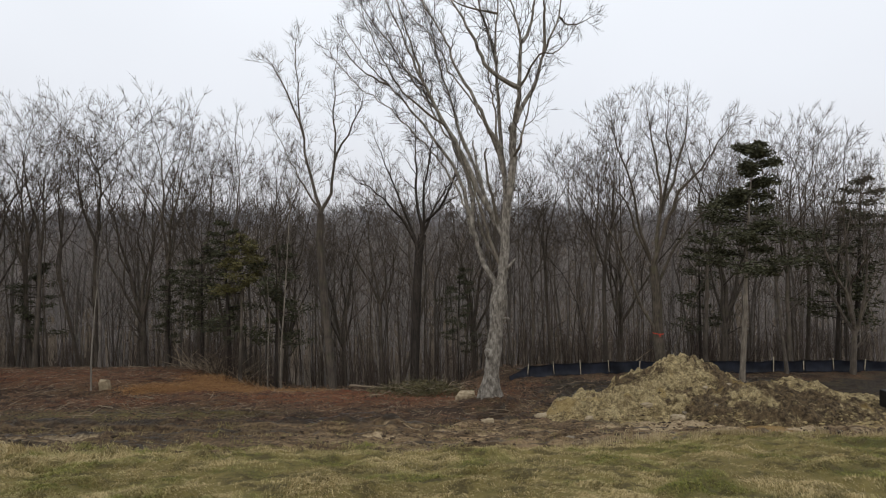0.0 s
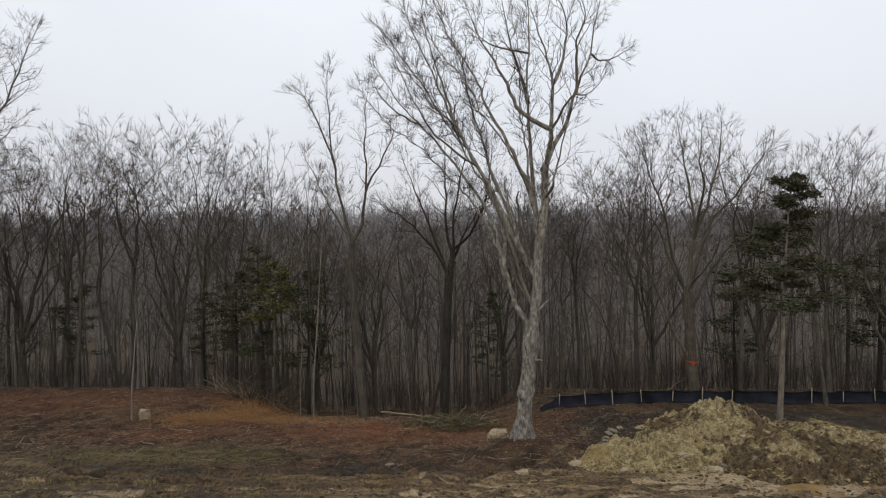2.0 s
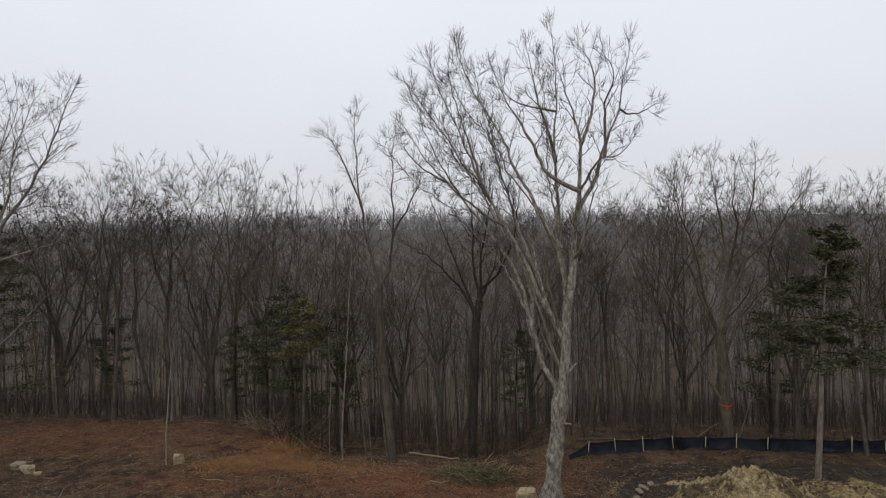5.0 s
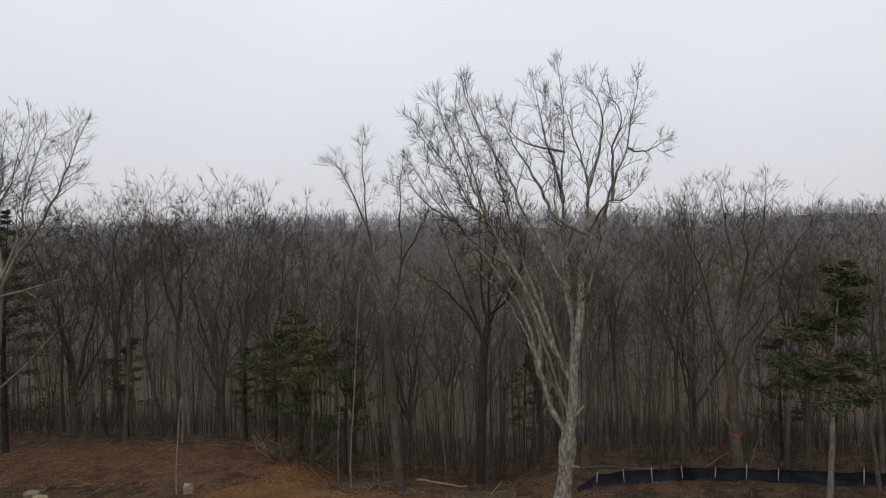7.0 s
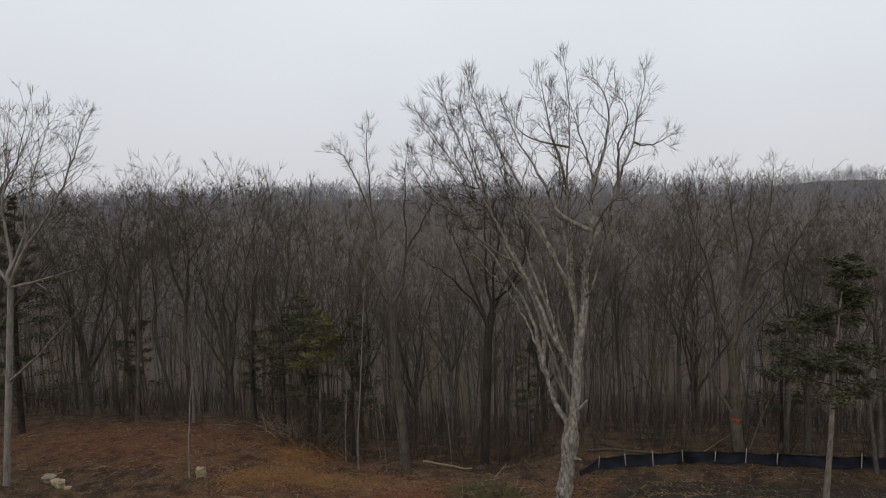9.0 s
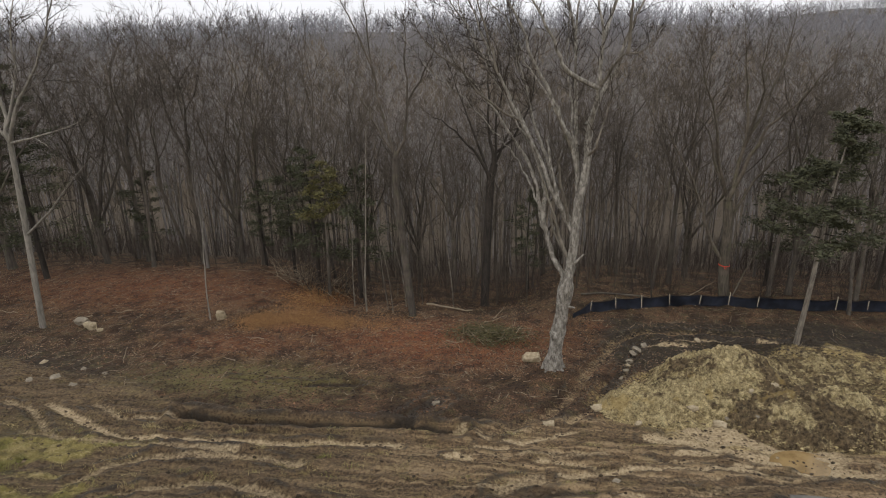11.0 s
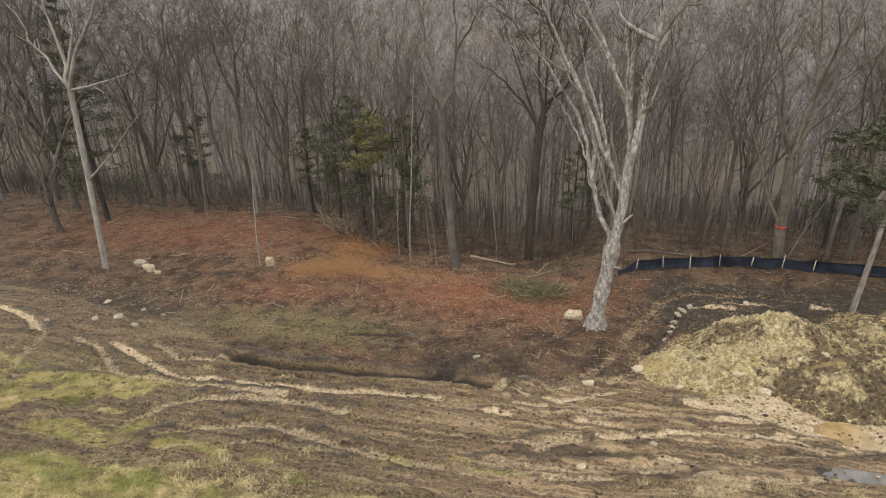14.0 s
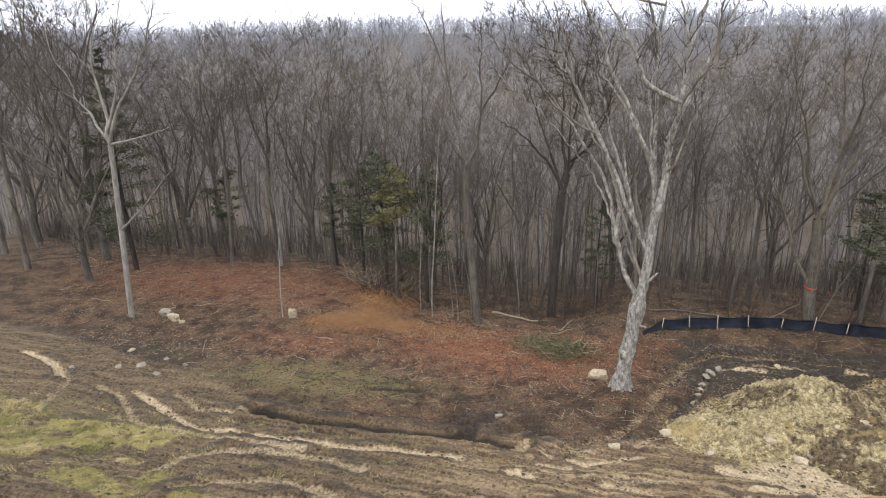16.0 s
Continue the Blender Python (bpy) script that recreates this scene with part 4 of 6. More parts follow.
oak_limb([(2.61, 26.8, 14.84), (2.49, 26.97, 15.92), (2.16, 27.15, 16.97), (1.86, 27.32, 18.16), (1.68, 27.34, 19.08), (1.47, 27.36, 20.25)], 0.100, 0.012, 0.3, 1)
oak_limb([(2.47, 24.44, 13.35), (2.14, 24.36, 14.16), (1.7, 24.28, 14.97), (1.26, 24.19, 15.89), (0.77, 24.11, 16.69), (0.35, 24.04, 17.38), (0.01, 23.99, 18.3)], 0.112, 0.012, 0.3, 1)
oak_limb([(1.95, 25.88, 16.92), (1.35, 25.91, 17.36), (0.7, 25.93, 17.7), (0.25, 25.95, 18.15)], 0.056, 0.012, 0.3, 0.7)
oak_limb([(3.06, 24.48, 10.59), (3.4, 24.43, 11.17), (3.58, 24.37, 11.97), (3.85, 24.22, 13.1), (4.02, 24.14, 13.77)], 0.075, 0.012, 0.3, 1.0)
oak_limb([(2.24, 25.00, 5.04), (1.86, 25.18, 6.23), (1.56, 25.37, 7.31), (1.24, 25.55, 8.66), (0.93, 25.73, 9.66), (0.52, 25.92, 10.59), (-0.12, 26.10, 11.52), (-0.72, 26.28, 12.41), (-1.48, 26.47, 13.34), (-2.20, 26.65, 14.19), (-2.93, 26.83, 14.94), (-3.64, 27.02, 15.96), (-4.44, 27.20, 17.15)], 0.13, 0.012, 0.45, 0.6)
oak_limb([(1.56, 25.30, 7.80), (1.44, 25.56, 9.02), (1.11, 25.81, 10.28), (0.58, 26.07, 11.68), (-0.16, 26.32, 13.07), (-0.79, 26.58, 14.15), (-1.57, 26.83, 15.10), (-2.10, 27.09, 16.04), (-2.82, 27.34, 17.05), (-3.79, 27.60, 18.42), (-4.06, 27.67, 18.90)], 0.105, 0.012, 0.4, 0.9)
oak_limb([(2.12, 25.00, 7.54), (1.76, 25.14, 9.10), (1.41, 25.29, 10.08), (0.87, 25.43, 11.15), (0.34, 25.58, 12.15), (-0.33, 25.72, 13.42), (-0.82, 25.87, 14.45), (-1.25, 26.01, 15.49), (-1.67, 26.16, 16.46), (-2.33, 26.30, 17.85), (-2.68, 26.38, 18.79), (-2.93, 26.43, 19.60)], 0.12, 0.012, 0.4, 0.9)
oak_limb([(-0.68, 25.90, 14.21), (-1.00, 26.00, 15.28), (-1.32, 26.10, 16.31), (-1.67, 26.20, 17.35), (-1.93, 26.28, 18.32), (-2.15, 26.34, 19.29)], 0.06, 0.012, 0.3, 0.8)
oak_limb([(2.45, 25.00, 7.06), (2.19, 25.24, 8.27), (1.83, 25.49, 9.50), (1.50, 25.73, 10.51), (0.88, 25.98, 12.03), (0.59, 26.22, 13.21), (0.20, 26.47, 14.41), (-0.05, 26.71, 15.50), (-0.25, 26.96, 16.60), (-0.66, 27.20, 18.05), (-0.89, 27.33, 19.01)], 0.1, 0.012, 0.4, 0.9)
oak_limb([(2.62, 25.00, 10.15), (2.44, 25.10, 11.24), (2.03, 25.20, 12.10), (1.68, 25.30, 12.97), (1.21, 25.40, 13.85), (0.66, 25.50, 14.80), (0.38, 25.60, 15.74), (-0.11, 25.70, 16.64), (-0.72, 25.80, 17.62), (-1.16, 25.87, 18.51), (-1.53, 25.93, 19.44), (-1.64, 25.95, 19.80)], 0.11, 0.012, 0.35, 0.9)
oak_limb([(-2.20, 26.70, 14.20), (-2.99, 26.87, 14.62), (-3.78, 27.03, 15.27), (-4.45, 27.20, 16.24)], 0.06, 0.012, 0.3, 0.6)
oak_limb([(0.35, 25.40, 12.12), (-0.55, 25.10, 12.69), (-1.41, 24.80, 13.36), (-1.96, 24.50, 14.16), (-2.34, 24.20, 14.84), (-2.72, 23.90, 15.71), (-3.03, 23.65, 16.60)], 0.06, 0.012, 0.3, 0.8)
oak_limb([(2.58, 25.00, 10.99), (2.05, 24.75, 11.89), (1.72, 24.50, 12.78)], 0.07, 0.03, 0.97, 1)
oak_limb([(2.53, 25.00, 5.75), (2.16, 24.86, 7.06), (1.92, 24.72, 7.89), (1.68, 24.58, 8.70), (1.36, 24.44, 9.63), (1.04, 24.30, 10.43)], 0.09, 0.03, 0.97, 1)
oak_limb([(2.50, 25.00, 7.30), (2.09, 25.15, 8.69), (1.77, 25.30, 9.84), (1.59, 25.45, 10.71), (1.46, 25.60, 11.46)], 0.1, 0.03, 0.97, 1)
oak_limb([(2.57, 24.90, 7.77), (2.25, 24.67, 9.06), (2.01, 24.45, 9.85), (1.92, 24.23, 10.52), (2.00, 24.00, 10.90)], 0.08, 0.03, 0.97, 1)
oak_limb([(2.35, 25.00, 6.11), (1.94, 25.25, 7.19), (1.65, 25.50, 8.29)], 0.07, 0.03, 0.97, 1)
oak_limb([(2.63, 24.9, 5.63), (2.92, 24.89, 6.06), (3.24, 24.88, 6.4)], 0.125, 0.03, 0.97, 0.5)
oak_limb([(2.44, 25.0, 3.8), (2.73, 24.85, 3.86), (2.88, 24.7, 3.88)], 0.112, 0.03, 0.97)

# bare trees at the edge of the wood
INNER = (BARK_INNER_HAZE, TWIG)
BROWN = (BARK_WOOD, TWIG)
EDGE_LABEL = "bare brown hardwood tree at the wood's edge"
kinds = [
    forest_tree(11, 17.0, 0.148, 4, 0.36, 0.10, 24, BROWN, EDGE_LABEL),
    forest_tree(12, 16.5, 0.21, 5, 0.18, 0.06, 22, BROWN, EDGE_LABEL),
    forest_tree(13, 15.5, 0.131, 3, 0.42, 0.12, 21, BROWN, EDGE_LABEL),
    forest_tree(14, 17.5, 0.139, 3, 0.48, 0.06, 20, BROWN, EDGE_LABEL),
    forest_tree(15, 15.5, 0.19, 5, 0.18, 0.10, 23, BROWN, EDGE_LABEL),
    forest_tree(16, 16.5, 0.122, 3, 0.40, 0.13, 22, BROWN, EDGE_LABEL),
]
LIGHT = "slender bare tree inside the wood"
kinds += [
    forest_tree(17, 16.5, 0.13, 2, 0.54, 0.07, 17, INNER, LIGHT, 4, "bare trees inside the wood", 3),
    forest_tree(18, 17.0, 0.15, 3, 0.48, 0.06, 20, INNER, LIGHT, 4, "bare trees inside the wood", 3),
    forest_tree(19, 15.5, 0.12, 2, 0.50, 0.09, 20, INNER, LIGHT, 4, "bare trees inside the wood", 3),
    forest_tree(20, 17.5, 0.14, 3, 0.56, 0.05, 17, INNER, LIGHT, 4, "bare trees inside the wood", 3),
]
# named trees, by kind, place, turn and size
EDGE = [
    (0, -31.83, 44.62, 10, 1.07), (2, -29.59, 41.92, 80, 1.09), (4, -36.61, 33.96, 40, 1.23), (1, -34.53, 42.95, 200, 1.07), (5, -28.41, 45.25, 130, 1.07),
    (2, -26.37, 43.95, 300, 1.05), (1, -23.43, 45.22, 20, 0.98), (0, -21.14, 44.27, 150, 1.02), (3, -18.56, 45.35, 70, 0.84), (4, -16.57, 44.29, 250, 0.95),
    (5, -14.21, 42.32, 10, 0.90), (3, -12.09, 44.64, 190, 0.86), (0, -4.58, 42.12, 60, 0.85), (5, -3.13, 40.62, 220, 0.90), (3, 1.34, 41.95, 120, 0.86),
    (5, 3.7, 40.45, 330, 0.88), (3, 6.03, 41.88, 20, 0.90), (3, 9.57, 39.55, 90, 0.95), (0, 11.06, 41.19, 260, 0.92), (2, 16.82, 38.63, 45, 0.95),
    (1, 18.24, 39.07, 170, 0.95), (0, 21.24, 36.75, 280, 0.88), (4, 23.92, 35.12, 100, 0.76), (1, 27.06, 31.89, 0, 0.71), (5, 20.18, 35.2, 310, 0.80),
    (1, -40.79, 40.0, 60, 1.15), (0, -46.03, 43.39, 120, 1.20), (3, -39.09, 47.22, 240, 1.09), (2, -44.22, 35.29, 340, 1.15),
    (1, -51.28, 39.19, 15, 1.09), (4, -54.73, 45.8, 115, 1.09), (0, -59.72, 42.29, 215, 1.09), (5, -56.86, 36.06, 300, 1.09), (0, -19.9, 47.0, 260, 0.95), (4, -12.9, 46.8, 145, 0.95), (1, -7.9, 45.5, 15, 0.93), (2, 7.9, 44.6, 210, 0.90), (4, 12.9, 43.9, 330, 0.92),
    (0, 24.9, 41.2, 75, 0.95), (1, 2.2, 45.9, 130, 0.90), (3, -48.96, 47.96, 75, 1.09),
]
rng = random.Random(5)
used = set()


def stand(k, x, y, turn, size):
    """The tree of kind k, itself the first time and a copy from then on."""
    m = place(x, y, turn, size)
    if k in used:
        return copy_thing(kinds[k], m)
    used.add(k)
    kinds[k].matrix_basis = m
    return kinds[k]


for k, x, y, turn, size in EDGE:
    stand(k, x, y, turn, size * float(np.interp(x, [-30, -24, -13, 0, 5, 10, 14, 22, 30], [1.16, 1.04, 0.91, 0.93, 1.03, 1.03, 0.92, 0.90, 0.86])))
taken = [(x, y) for _, x, y, _, _ in EDGE] + [(-6.5, 34.4), (-9.7, 35), (-2.1, 38.6), (13.6, 38.0)]
count = 0
while count < 60:
    y = 41.5 + 20 * rng.random()
    x = rng.uniform(-1.3 * y, 0.72 * y)
    if min((x - a) ** 2 + (y - b) ** 2 for a, b in taken) > 4.0:
        taken.append((x, y))
        stand(6 + rng.randrange(4), x, y, rng.uniform(0, 360), rng.uniform(0.8, 0.98))
        count += 1

# single trees that stand out, bough by bough
LONE_SPEC = dict(often=2.3, spray=0.85, deep=2, thin=0.007, crook=0.11, lift=0.06, twigs=1.2)


def lone_tree(name, label, mats, seed, bole, radius, boughs, spray=0.85):
    w = Wood(seed)
    w.fine = 0.7
    root = tagged(new(name), label, "tree")
    foot = Vector(bole[0])
    pts = [foot + Vector((0, 0, -0.9)), foot + Vector((0, 0, -0.3))] + [Vector(p) for p in bole[1:]]
    n = len(pts)
    w.tube(pts, [radius * 1.35] + [radius * (1.12 - 0.3 * k / n) for k in range(1, n)], 0)
    child("trunk", w.mesh("trunk", (0,), mats[0]), root)
    for points, r0 in boughs:
        first = len(w.limbs)
        w.bough(points, r0, 0.012, dict(LONE_SPEC, spray=spray), 0.22, 1, 0.05)
        child("bough", w.mesh("bough", (1, 2, 3, 4), mats, first), root)
    return root


v_tree = lone_tree("tree", "tall bare tree forking into two steep leaders", (BARK_WOOD, TWIG), 21, [(-6.47, 34.4, -1.35), (-6.87, 34.4, 2.93), (-7.2, 34.4, 7.22), (-7.12, 34.4, 8.93)], 0.23, [
    ([(-7.12, 34.4, 8.86), (-7.57, 34.56, 10.53), (-8.09, 34.72, 12.55), (-8.44, 34.88, 14.92), (-8.7, 35.04, 17.64), (-8.65, 35.2, 19.71)], 0.123),
    ([(-7.08, 34.4, 8.93), (-6.51, 34.24, 10.16), (-6.2, 34.08, 12.1), (-6.18, 33.92, 14.18), (-6.19, 33.76, 15.92), (-5.82, 33.6, 17.8)], 0.123),
    ([(-7.18, 34.4, 8.7), (-7.96, 34.78, 10.23), (-8.82, 35.15, 11.62), (-9.56, 35.52, 12.87), (-10.44, 35.9, 14.66)], 0.078),
    ([(-6.26, 34.4, 12.15), (-5.41, 33.8, 13.34), (-4.66, 33.2, 14.49), (-4.24, 32.6, 15.59)], 0.078),
    ([(-8.16, 34.4, 13.65), (-9.11, 34.9, 15.93), (-9.92, 35.4, 17.43), (-10.93, 35.9, 18.45)], 0.078),
], 0.48)
dark_tree = lone_tree("tree", "bare black-barked tree with a spreading crown", (BARK_DARK, TWIG), 22, [(-2.08, 38.6, -2.1), (-1.82, 38.6, 3.88), (-1.68, 38.6, 6.46), (-1.42, 38.6, 7.75)], 0.29, [
    ([(-1.68, 38.6, 6.46), (-2.41, 38.22, 8.3), (-3.46, 37.85, 9.67), (-4.77, 37.48, 10.73), (-5.78, 37.1, 11.41)], 0.146),
    ([(-1.53, 38.6, 7.38), (-1.82, 38.93, 10.18), (-1.86, 39.27, 12.83), (-1.89, 39.6, 15.9)], 0.146),
    ([(-1.34, 38.6, 7.86), (-0.42, 39.1, 9.8), (0.53, 39.6, 11.27), (1.38, 40.1, 12.54)], 0.112),
    ([(-1.42, 38.6, 7.75), (-1.22, 38.1, 10.83), (-0.7, 37.6, 13.21), (-0.31, 37.1, 15.49)], 0.112),
    ([(-1.64, 38.6, 7.2), (-3.01, 39.27, 10.14), (-3.97, 39.93, 12.5), (-4.8, 40.6, 14.62)], 0.112),
    ([(-1.41, 38.6, 8.3), (0.16, 37.93, 10.07), (0.97, 37.27, 12.5), (1.2, 36.6, 14.83)], 0.112),
])
right_tree = lone_tree("tree", "broad bare tree with a wide fan of limbs behind the fence", (BARK_BOUGH, TWIG), 23, [(13.9, 38.0, -1.1), (13.6, 38.0, 0.93), (13.51, 38.0, 3.82), (13.31, 38.0, 5.62)], 0.32, [
    ([(13.31, 38.0, 5.44), (13.69, 38.1, 8.14), (13.92, 38.2, 10.32), (13.61, 38.3, 12.5), (13.3, 38.4, 14.52), (13.05, 38.5, 16.19)], 0.168),
    ([(13.38, 38.0, 5.62), (14.05, 37.6, 8.48), (14.69, 37.2, 10.21), (15.86, 36.8, 11.56), (16.8, 36.4, 13.14), (17.58, 36.0, 14.42)], 0.168),
    ([(13.59, 38.0, 4.18), (14.9, 38.5, 6.69), (16.38, 39.0, 8.44), (18.15, 39.5, 9.94), (19.43, 40.0, 11.18)], 0.123),
    ([(13.31, 38.0, 5.08), (12.55, 38.5, 7.44), (11.98, 39.0, 9.6), (11.24, 39.5, 10.76), (10.03, 40.0, 11.85)], 0.123),
    ([(13.17, 38.0, 5.91), (12.11, 37.5, 8.85), (11.42, 37.0, 11.63), (10.46, 36.5, 13.58), (10.13, 36.0, 14.93)], 0.123),
    ([(13.14, 38.0, 2.2), (12.02, 37.8, 4.13), (11.2, 37.6, 6.36), (10.17, 37.4, 8.15), (9.22, 37.2, 9.92), (8.27, 37.0, 11.67)], 0.123),
    ([(13.84, 38.0, 8.86), (15.25, 38.83, 12.12), (16.18, 39.67, 14.86), (16.59, 40.5, 16.82)], 0.123),
    ([(13.7, 38.0, 9.22), (14.09, 37.17, 11.62), (13.63, 36.33, 13.58), (13.52, 35.5, 15.28)], 0.123),
])
pale_tree = lone_tree("tree", "bare pale grey tree in the clearing", (BARK_PALE, TWIG_OAK), 24, [(-28.03, 28.45, -0.28), (-27.73, 28.45, 2.65), (-27.45, 28.45, 5.57), (-27.13, 28.45, 8.99), (-26.99, 28.45, 10.78)], 0.165, [
    ([(-27.01, 28.45, 10.71), (-27.17, 28.6, 12.79), (-27.34, 28.75, 15.18), (-27.14, 28.9, 17.75), (-27.07, 29.05, 19.67)], 0.123),
    ([(-27.0, 28.45, 10.46), (-25.59, 28.25, 13.12), (-23.57, 28.05, 15.42), (-22.31, 27.85, 17.55), (-21.41, 27.65, 19.29)], 0.123),
    ([(-27.04, 28.45, 9.91), (-28.34, 28.75, 12.46), (-29.52, 29.05, 13.99), (-30.69, 29.35, 16.12), (-31.09, 29.65, 18.2)], 0.090),
    ([(-26.55, 28.45, 10.46), (-24.44, 27.95, 11.28), (-21.78, 27.45, 11.97)], 0.090),
    ([(-27.35, 28.45, 5.51), (-25.35, 28.25, 7.09), (-23.24, 28.05, 9.1), (-21.56, 27.85, 10.29)], 0.090),
    ([(-26.96, 28.45, 11.72), (-26.0, 28.85, 14.57), (-25.85, 29.25, 17.16), (-25.19, 29.65, 19.65)], 0.090),
])

# birch-like thin pale stems
def pole(x, y, height, radius, lean, seed, label, kids=5):
    w = Wood(seed)
    s = spec(points=(9, 5, 4, 3, 3), kids=(kids, 3, 3, 0), begin=(0.55, 0.3, 0.2, 0.2), angle=(38, 40, 40, 40), ratio=(0.16, 0.5, 0.5, 0.5))
    w.grow((0, 0, -0.3), (lean[0], lean[1], 1), height, radius, 0, s, 0.25)
    root = tree_thing("sapling", w, BARK_PALE if seed < 32 else BARK_SAPLING, TWIG_OAK, TWIG_OAK, label, "sapling", "thin pale saplings")
    root.matrix_basis = place(x, y)
    return root


pole(-18.5, 30.75, 7.2, 0.05, (-0.03, 0), 31, "thin pale sapling with a broken top beside a stone", 3)
pole(-9.74, 35.0, 13, 0.06, (-0.03, 0), 32, "slender pale mottled trunk at the wood's edge", 6)
pole(-7.95, 35.07, 6.5, 0.035, (0.02, 0), 33, "thin pale sapling at the wood's edge")
pole(-8.49, 35.97, 7.5, 0.035, (-0.02, 0.02), 34, "thin pale sapling at the wood's edge")
pole(-7.45, 37.01, 8.5, 0.04, (0.04, 0), 35, "thin pale sapling at the wood's edge")
pole(-11.01, 36.47, 8.0, 0.04, (0.03, 0), 36, "thin pale sapling at the wood's edge")
pole(-4.16, 37.44, 9.0, 0.045, (-0.02, 0), 37, "thin pale sapling at the wood's edge")
pole(0.91, 38.71, 8.0, 0.045, (0.03, 0), 38, "thin pale sapling at the wood's edge")


# ---- evergreens ----
def evergreen(seed, height, radius, low, reach, mats, label, needle_count=9000, shape=0.8):
    """A ragged conifer: layered drooping boughs that carry sprays of needles."""
    w = Wood(seed)
    rng = w.rng
    pts = [Vector((0, 0, -0.3))]
    d = Vector((rng.gauss(0, 0.03), rng.gauss(0, 0.03), 1))
    for k in range(9):
        d = (d + Vector((rng.gauss(0, 0.02), rng.gauss(0, 0.02), 0.02))).normalized()
        pts.append(pts[-1] + d * (height + 0.3) / 9)
    w.tube(pts, [radius * (1.2 - 1.1 * k / 9) for k in range(10)], 0)
    tips = []
    boughs = int(height * 2.9)
    for k in range(boughs):
        f = low + (1 - low) * (k + rng.random()) / boughs
        i = min(int(f * 9), 8)
        at = pts[i].lerp(pts[i + 1], f * 9 - i)
        turn = rng.random() * 6.283
        ln = reach * (1 - f) ** shape * (0.25 + 1.0 * rng.random()) + 0.3
        way = Vector((math.cos(turn), math.sin(turn), 0.25 - 0.3 * rng.random()))
        q, rr = [at], [0.035]
        for j in range(4):
            way = (way + Vector((rng.gauss(0, 0.1), rng.gauss(0, 0.1), 0.03 - 0.06 * (1 - f)))).normalized()
            q.append(q[-1] + way * ln / 4)
            rr.append(0.03 * (1 - (j + 1) / 4.6))
            if j > 0:
                tips.append((q[-1], ln))
        w.tube(q, rr, 1)
    r = np.random.RandomState(seed)
    pick = r.randint(0, len(tips), needle_count)
    C = np.array([tips[i][0] for i in pick]) + r.normal(0, 1, (needle_count, 3)) * np.array([tips[i][1] for i in pick])[:, None] * [0.15, 0.15, 0.07]
    way = r.normal(0, 1, (needle_count, 3)) * [1, 1, 0.45]
    way /= np.linalg.norm(way, axis=1, keepdims=True)
    side = np.cross(way, r.normal(0, 1, (needle_count, 3)))
    side /= np.linalg.norm(side, axis=1, keepdims=True)
    ln = r.uniform(0.10, 0.30, (needle_count, 1))
    wd = ln * r.uniform(0.10, 0.22, (needle_count, 1))
    V = np.stack([C - side * wd * 0.4, C + way * ln * 0.5 - side * wd, C + way * ln, C + way * ln * 0.5 + side * wd], 1).reshape(-1, 3)
    Q = np.arange(needle_count * 4).reshape(-1, 4)
    root = new("evergreen_tree")
    tagged(root, label, "evergreen", "evergreens in the wood")
    child("trunk", w.mesh("trunk", (0,), mats[0]), root)
    child("crown", w.mesh("crown", (1,), BARK_DARK), root)
    child("foliage", mesh_from("foliage", V, Q, material=mats[1]), root)
    return root


PINE = "dark ragged evergreen among the bare trees"
pines = [
    evergreen(41, 9.5, 0.14, 0.28, 2.6, (BARK_DARK, NEEDLE), PINE, 3800, 0.45),
    evergreen(42, 8.5, 0.13, 0.30, 3.0, (BARK_DARK, NEEDLE), PINE, 4200, 0.35),
]
PINES = [
    (0, -14.6, 39.6, 0, 1.1), (1, -17.1, 41.2, 60, 1.0), (1, -11.4, 39.6, 120, 1.15),
    (0, 1.0, 41.62, 80, 0.75), (1, -31.5, 45.0, 30, 0.95), (1, 24.2, 36.9, 40, 1.12), (0, 26.2, 38.2, 140, 1.16),
    (1, 17.6, 41.2, 250, 0.95), (0, -20.6, 43.8, 90, 0.7),
]
for k, (kind, x, y, turn, size) in enumerate(PINES):
    if k in (0, 1):
        pines[kind].matrix_basis = place(x, y, turn, size)
    else:
        copy_thing(pines[kind], place(x, y, turn, size))
olive_pine = evergreen(43, 9.2, 0.12, 0.62, 1.7, (BARK_WOOD, NEEDLE_OLIVE), "evergreen with an olive-green top", 4500, 0.35)
olive_pine.matrix_basis = place(-13.4, 38.2, 20, 1.05)
tall_pine = evergreen(44, 15.5, 0.17, 0.16, 3.4, (BARK_DARK, NEEDLE), "tall conical evergreen behind the pale tree", 11000, 0.8)
tall_pine.matrix_basis = place(-35.6, 37.6, 0, 1.1)
cedar = evergreen(45, 10.8, 0.115, 0.46, 2.4, (BARK_SAPLING, NEEDLE), "leaning evergreen with a bare pale lower trunk", 12500, 0.35)
cedar.matrix_basis = place(14.85, 29.62, 0, 1.1) @ pose(0, 0, 0, 1, 3, 0)

# ---- the deeper wood ----
def thicket(seed, height, radius, kids, points=(5, 4, 3, 3), wide=0.012, low=0.36, spray=28):
    w = Wood(seed)
    s = spec(points=points, kids=kids, begin=(low, 0.2, 0.2, 0.2), angle=(spray, 34, 40, 40), ratio=(0.45, 0.5, 0.5, 0.5), thin=wide)
    w.grow((0, 0, -0.5), (0.04, 0, 1), height, radius, 0, s, 0.3)
    return arrays(w.mesh("thicket", range(6), None))


